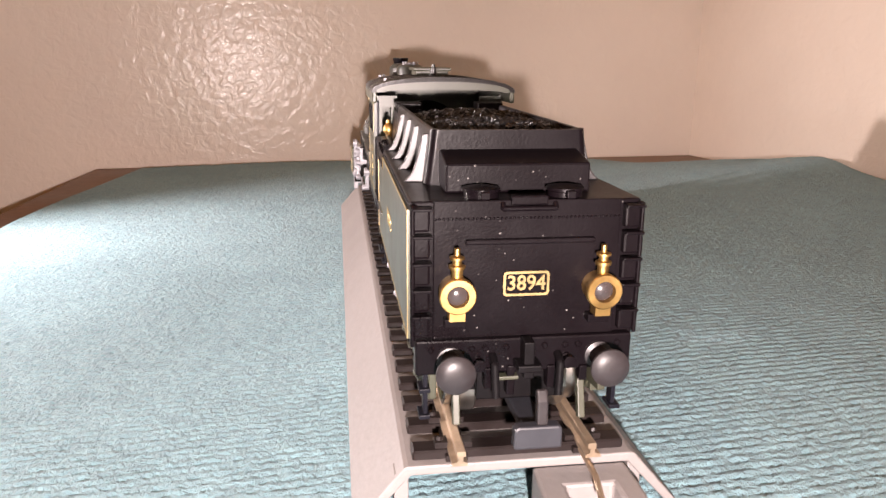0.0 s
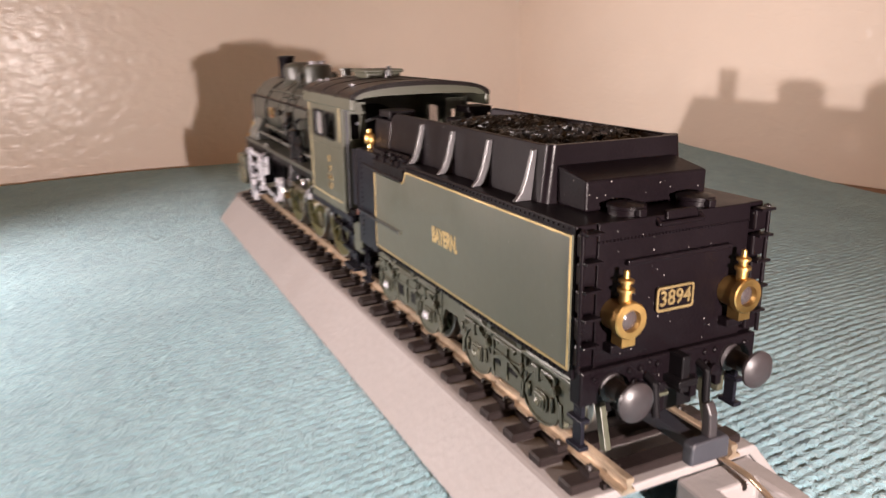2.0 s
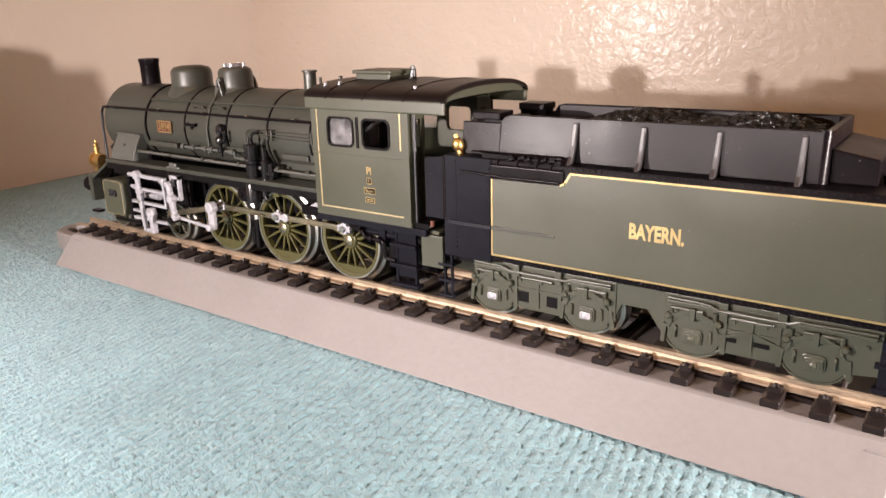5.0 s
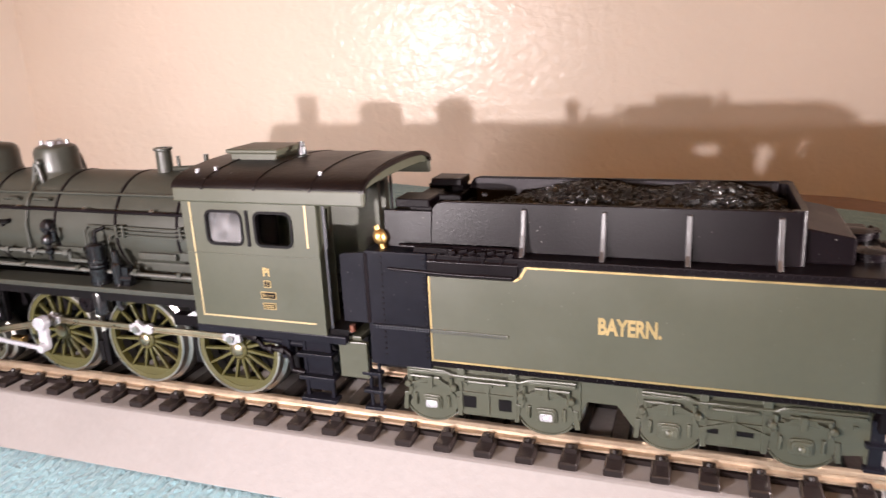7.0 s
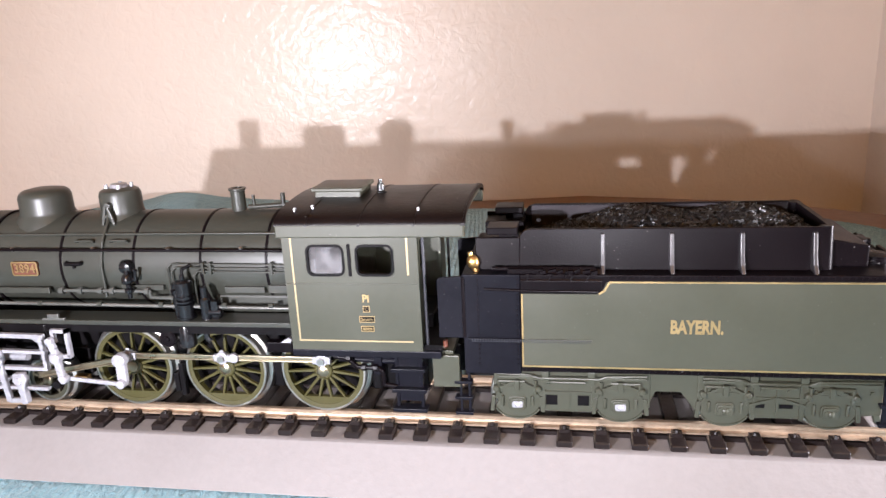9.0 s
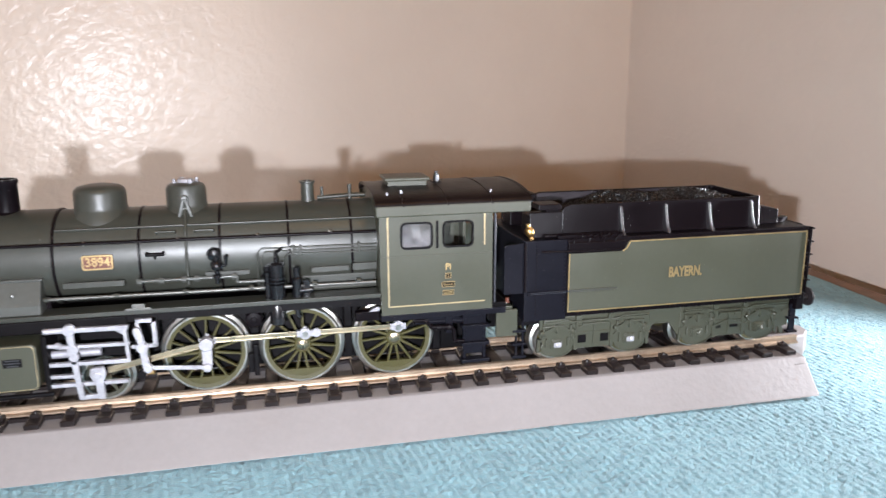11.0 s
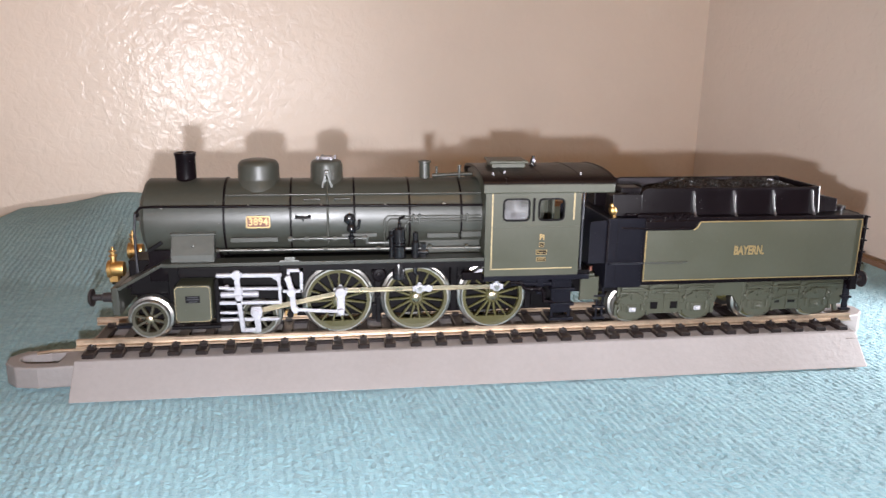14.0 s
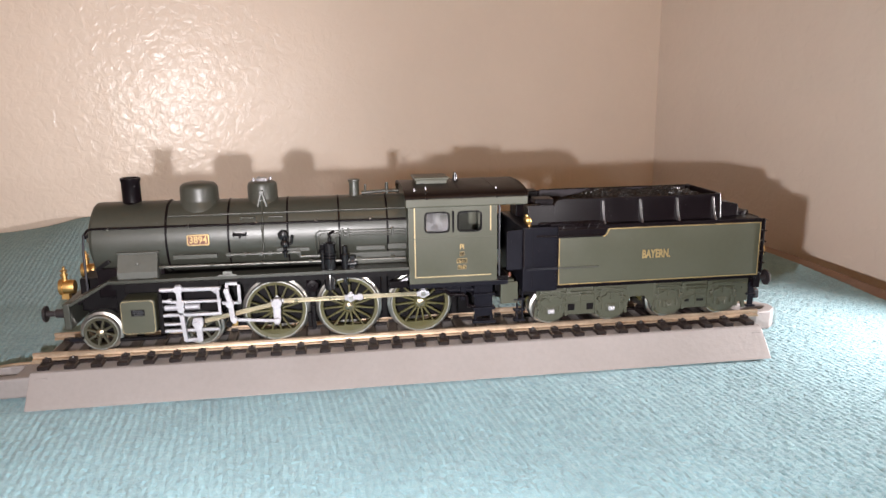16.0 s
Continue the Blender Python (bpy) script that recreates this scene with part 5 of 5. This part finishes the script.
    bm = prism(bmesh.new(), [(-2.9, 12.2), (3.3, 12.2), (3.3, 14.9), (2.9, 15.3), (-2.5, 15.3), (-2.9, 14.9)], 116.0, 117.8, "x")
    box(bm, 104, 116.2, -1.4, 1.8, 13.0, 14.6)
    coupler = part("coupler", bm, SLATE, t, "slate grey plastic close coupler", bev=0.3)
    part("coupler_hook", prism(bmesh.new(), [(115.9, 15.2), (117.4, 15.2), (117.2, 18.4), (116.4, 19.8), (115.6, 19.4), (115.8, 18.2)], 0.1, 1.5), BUFFER, coupler, "dull grey hook", bev=0.25)
    for y, z0, z1 in ((-8.6, 18.2, 20.2), (-4.9, 17.4, 20.4), (-1.9, 16.4, 20.6), (3.6, 17.2, 20.4), (8.0, 18.0, 20.2)):
        part("beam_bracket", box(bmesh.new(), 109.2, 110.8, y - 0.55, y + 0.55, z0, z1), BLACK, t, bev=0.18)
    part("hose_rack", box(bmesh.new(), 109.6, 111.0, -4.2, -0.9, 18.7, 19.2), GREEN, t, bev=0.12)
    for y in (-6.4, 5.6):
        part("air_cock", lathe(bmesh.new(), (110.3, y, 21.4), (1, 0, 0), [(0.7, 0), (0.7, 0.5), (0.45, 0.7), (0.45, 1.5), (0.8, 1.6), (0.8, 2.0), (0, 2.1)], 12), BLACK, t, smooth=True)
    part("lower_beam", box(bmesh.new(), 106.6, 108.2, -6.0, 6.0, 14.6, 20), FRAME, t, bev=0.3)
    # bogies
    for x0, xa, xb in ((36.6, 41.2, 61.0), (75.2, 80.2, 98.8)):
        make_bogie(t, x0, xa, xb, 66.6 if x0 < 50 else 107.6, x0 < 50)
    # coupling between engine and tender
    part("footplate", box(bmesh.new(), 23.6, 29.0, -13.6, 13.6, 25.6, 26.4), GREEN, t, "green hinged footplate", bev=0.15)
    part("side_fender", box(bmesh.new(), 24.8, 30.2, -14.2, -13.2, 18.8, 25.6), GREEN, t, "green plate below the footplate", bev=0.2)
    part("valve_tip", rod(bmesh.new(), (27.6, -13.8, 27.4), (27.6, -13.8, 28.6), 0.5), RED, t, "tiny red tip", smooth=True)
    part("wire_end", pipe(bmesh.new(), [(25.2, -13.6, 26.8), (27.4, -13.8, 27.4)], 0.35), STEEL, t, smooth=True)
    return t


def make_small_lamp(parent, x, y, z):
    bm = lathe(bmesh.new(), (x, y, z - 1.6), (0, 0, 1), [(0, 0), (0.55, 0), (0.55, 0.7), (0.9, 1.1), (0.95, 1.9), (0.7, 2.5), (0.4, 2.7), (0.4, 3.3), (0, 3.4)], 16)
    tilt = Matrix.Translation((x, y, z)) @ Matrix.Rotation(-0.3, 4, "Y") @ Matrix.Scale(1.2, 4) @ Matrix.Translation((-x, -y, -z))
    bmesh.ops.transform(bm, matrix=tilt, verts=bm.verts)
    lamp = part("lamp", bm, BRASS, parent, "small gilt lamp on the tender front", smooth=True)
    return lamp


def make_coal(parent):
    """Two heaps of broken coal, joined: lumps too small to pick apart singly."""
    rng = random.Random(4)
    verts, faces = [], []
    n, m = 70, 30
    for i in range(n + 1):
        for j in range(m + 1):
            x, y = 43.6 + 52.4 * i / n, -10.3 + 20.6 * j / m
            h = coal_height(x, y) + 0.5 * noise.noise((x * 0.9, y * 0.9, 0)) + 0.35 * noise.noise((x * 2.2, y * 2.2, 5))
            verts.append((x / 1000, y / 1000, h / 1000))
    faces = [(i * (m + 1) + j, (i + 1) * (m + 1) + j, (i + 1) * (m + 1) + j + 1, i * (m + 1) + j + 1) for i in range(n) for j in range(m)]
    cube = [(-1, -1, -1), (1, -1, -1), (1, 1, -1), (-1, 1, -1), (-1, -1, 1), (1, -1, 1), (1, 1, 1), (-1, 1, 1)]
    sides = [(0, 3, 2, 1), (4, 5, 6, 7), (0, 1, 5, 4), (1, 2, 6, 5), (2, 3, 7, 6), (3, 0, 4, 7)]
    for _ in range(2600):
        x, y, r = rng.uniform(44.2, 95.6), rng.uniform(-10.1, 10.1), rng.uniform(0.28, 0.75)
        q = Euler([rng.uniform(0, 6.3) for _ in range(3)]).to_matrix()
        c = Vector((x, y, coal_height(x, y) + 0.15))
        b = len(verts)
        for v in cube:
            p = c + q @ (Vector(v) * r * rng.uniform(0.5, 0.85))
            verts.append(tuple(k / 1000 for k in p))
        faces += [tuple(b + k for k in f) for f in sides]
    me = bpy.data.meshes.new("coal")
    me.from_pydata(verts, [], faces)
    me.materials.append(COAL)
    ob = new("coal", me)
    under(ob, parent, "glistening black broken coal in two heaps")
    tagged(ob, kind="stuff")


def coal_height(x, y):
    """Two humps with a saddle, falling to a low front edge and a little to the rear."""
    top = 48.7 + 1.5 * math.exp(-((x - 65) / 7.5) ** 2) + 1.6 * math.exp(-((x - 85) / 7.0) ** 2)
    front = 3.6 * max(0.0, 1 - (x - 43.5) / 17.0) ** 1.3
    rear = 1.5 * max(0.0, (x - 90) / 6.5) ** 2
    return top - front - rear - 1.1 * (y / 11.0) ** 2


def make_bogie(parent, x0, xa, xb, x1, first):
    """A tender bogie: pressed side frames with axle boxes and springs, and four wheels."""
    for s in (-1, 1):
        a, b = sorted((s * 11.4, s * 12.5))
        zc = RAIL_TOP + 4.9
        bot = 12.6
        low = [(x0, 22.2), (x0, 17.5), (x0 + 0.8, 15.2)]
        for cx in (xa, xb):
            low += [(cx + 4.5 * math.cos(q), zc + 3.3 * math.sin(q)) for q in np.linspace(math.pi * 1.08, math.pi * 1.92, 13)]
            if cx == xa:
                low += [((xa + xb) / 2 - 4.2, 13.4), ((xa + xb) / 2 + 4.2, 13.4)]
        low += [(x1, 14.8), (x1, 22.2)]
        outline = low
        frame_ = part("bogie_frame", prism(bmesh.new(), outline, a, b), GREEN, parent, "olive green pressed bogie side frame", bev=0.2)
        o0, o1 = s * 12.5, s * 13.1
        for cx in (xa, xb):
            bm = prism(bmesh.new(), rounded(cx - 1.75, cx + 1.75, zc - 1.4, zc + 1.4, 0.7, 3), *sorted((o0, s * 12.85)))
            prism(bm, rounded(cx - 1.4, cx + 1.4, zc - 1.15, zc + 1.1, 0.6, 3), *sorted((s * 12.8, s * 13.2)))
            rod(bm, (cx - 2.9, s * 12.75, zc - 0.6), (cx - 2.9, s * 12.75, zc + 1.6), 0.32, n=8)
            rod(bm, (cx + 2.9, s * 12.75, zc - 0.6), (cx + 2.9, s * 12.75, zc + 1.6), 0.32, n=8)
            ab = part("axle_box", bm, GREEN, parent, bev=0.15)
            part("axle_box_lid", prism(bmesh.new(), rounded(cx - 1.05, cx + 1.05, zc - 0.75, zc + 0.6, 0.4, 3), *sorted((s * 13.15, s * 13.35))), GEAR if first else GREEN, ab, "shiny axle box lid" if first else "", bev=0.08)
            part("lid_dome", lathe(bmesh.new(), (cx, s * 13.3, zc - 0.1), (0, s, 0), [(0.62, 0), (0.55, 0.25), (0.3, 0.42), (0, 0.46)], 14), GEAR if first else GREEN, ab, smooth=True)
            for k in range(4):
                w = 4.1 - 0.75 * k
                part("spring_leaf", prism(bmesh.new(), [(cx - w, 18.35 + 0.34 * k), (cx, 18.75 + 0.34 * k), (cx + w, 18.35 + 0.34 * k), (cx + w, 18.62 + 0.34 * k), (cx, 19.02 + 0.34 * k), (cx - w, 18.62 + 0.34 * k)], *sorted((s * 12.5, s * 13.25))), GREEN, ab)
            part("spring_buckle", box(bmesh.new(), cx - 0.5, cx + 0.5, *sorted((s * 12.5, s * 13.5)), 18.2, 20.3), GREEN, ab, bev=0.12)
            for q in (-4.1, 4.1):
                part("hanger_eye", lathe(bmesh.new(), (cx + q, s * 12.4, 18.4), (0, s, 0), [(0.62, 0), (0.62, 1.0), (0.4, 1.2), (0, 1.2)], 12), GREEN, ab, smooth=True)
                part("brake_block", prism(bmesh.new(), [(cx + q * 1.22 - 0.4, 13.2), (cx + q * 1.22 + 0.4, 13.2), (cx + q * 1.14 + 0.4, 16.6), (cx + q * 1.14 - 0.4, 16.6)], *sorted((s * 11.6, s * 12.75))), GREEN, ab, bev=0.1)
            part("lid_latch", box(bmesh.new(), cx - 0.5, cx + 0.5, *sorted((s * 13.3, s * 13.5)), zc - 0.1, zc + 0.1), GREEN, ab)
            lip = [(cx + 4.7 * math.cos(q), zc + 3.45 * math.sin(q)) for q in np.linspace(math.pi * 1.12, math.pi * 1.88, 13)]
            lip += [(cx + 4.45 * math.cos(q), zc + 3.15 * math.sin(q)) for q in np.linspace(math.pi * 1.88, math.pi * 1.12, 13)]
            part("frame_lip", prism(bmesh.new(), lip, *sorted((s * 12.3, s * 12.75))), GREEN, frame_)
            for q in (-3.6, 3.6):
                part("spring_hanger", rod(bmesh.new(), (cx + q, s * 12.8, zc + 2.2), (cx + q, s * 12.8, zc + 5.0), 0.35, n=8), GREEN, frame_, smooth=True)
            bm = bmesh.new()
            arc = [(cx + 4.6 * math.cos(q), zc + 4.3 * math.sin(q)) for q in np.linspace(0.25, math.pi - 0.25, 13)]
            arc += [(cx + 4.1 * math.cos(q), zc + 3.8 * math.sin(q)) for q in np.linspace(math.pi - 0.25, 0.25, 13)]
            prism(bm, arc, *sorted((o0, s * 12.8)))
            part("arch", bm, GREEN, frame_)
        mid = (xa + xb) / 2
        # dark plates on the solid frame stand in for its shaded openings
        if first:
            for wx in (mid - 3.2, mid + 2.9):
                part("dark_hole_plate", box(bmesh.new(), wx - 1.1, wx + 1.1, *sorted((s * 12.45, s * 12.6)), 14.9, 17.0), FRAME, frame_, "dark plate put in for a shaded opening in the frame")
        else:
            for wx in (mid - 3.4, mid + 1.6):
                part("dark_hole_plate", box(bmesh.new(), wx - 1.2, wx + 1.2, *sorted((s * 12.45, s * 12.6)), 15.6, 16.4), FRAME, frame_, "dark plate put in for a shaded opening in the frame")
            part("truss", bar(bmesh.new(), (mid - 5.0, s * 12.7, 16.2), (mid, s * 12.7, 17.8), 0.5, 0.5), GREEN, frame_)
            part("truss", bar(bmesh.new(), (mid, s * 12.7, 17.8), (mid + 5, s * 12.7, 16.2), 0.5, 0.5), GREEN, frame_)
        part("top_flange", box(bmesh.new(), x0 + 0.8, x1 - 0.8, *sorted((s * 12.4, s * 13.3)), 20.6, 21.2), GREEN, frame_, bev=0.12)
        part("frame_strip", box(bmesh.new(), xa + 3.6, xb - 3.6, *sorted((s * 12.4, s * 12.75)), 17.5, 17.85), GREEN, frame_)
        for q in (xa + 5.2, mid, xb - 5.2):
            part("frame_rib", box(bmesh.new(), q - 0.25, q + 0.25, *sorted((s * 12.4, s * 12.8)), 14.2, 20.4), GREEN, frame_)
        for q, w in ((xa - 1, 2.6), (xb + 1, 2.8), (mid, 3.2)):
            part("brake_rod", rod(bmesh.new(), (q - w, s * 12.9, 19.9), (q + w, s * 12.9, 19.9), 0.3, n=8), GREEN, frame_, smooth=True)
        part("air_line", pipe(bmesh.new(), [(x0 + 0.8, s * 13.1, 21.6), (xa + 2.5, s * 13.3, 21.5), (xa + 4.0, s * 13.3, 20.9), (xb - 4.0, s * 13.3, 20.9), (xb - 2.5, s * 13.3, 21.5), (x1 - 0.8, s * 13.1, 21.6)], 0.28, n=8), GREEN, frame_, smooth=True)
        for q in (mid - 4.4, mid + 4.4):
            part("frame_lug", box(bmesh.new(), q - 0.7, q + 0.7, *sorted((s * 12.4, s * 13.35)), 20.0, 22.3), GREEN, frame_, bev=0.15)
        for q in np.linspace(x0 + 2, x1 - 2, 7):
            part("frame_bolt", box(bmesh.new(), q - 0.3, q + 0.3, *sorted((s * 12.4, s * 12.85)), 19.0, 19.5), GREEN, frame_)
        for cx in (xa, xb):
            make_wheel(parent, cx, s, 4.9, 9)
    if first:
        for s in (-1, 1):
            part("link_plate", prism(bmesh.new(), [(66.4, 22.2), (66.4, 15.5), (67.6, 18.2), (72.2, 18.2), (75.4, 13.8), (75.4, 22.2)], *sorted((s * 11.5, s * 12.3))), GREEN, parent, "green plate between the bogies", bev=0.12)
    part("bogie_bolster", box(bmesh.new(), x0 + 2, x1 - 2, -7, 7, 15, 20.5), FRAME, parent)


make_tender()
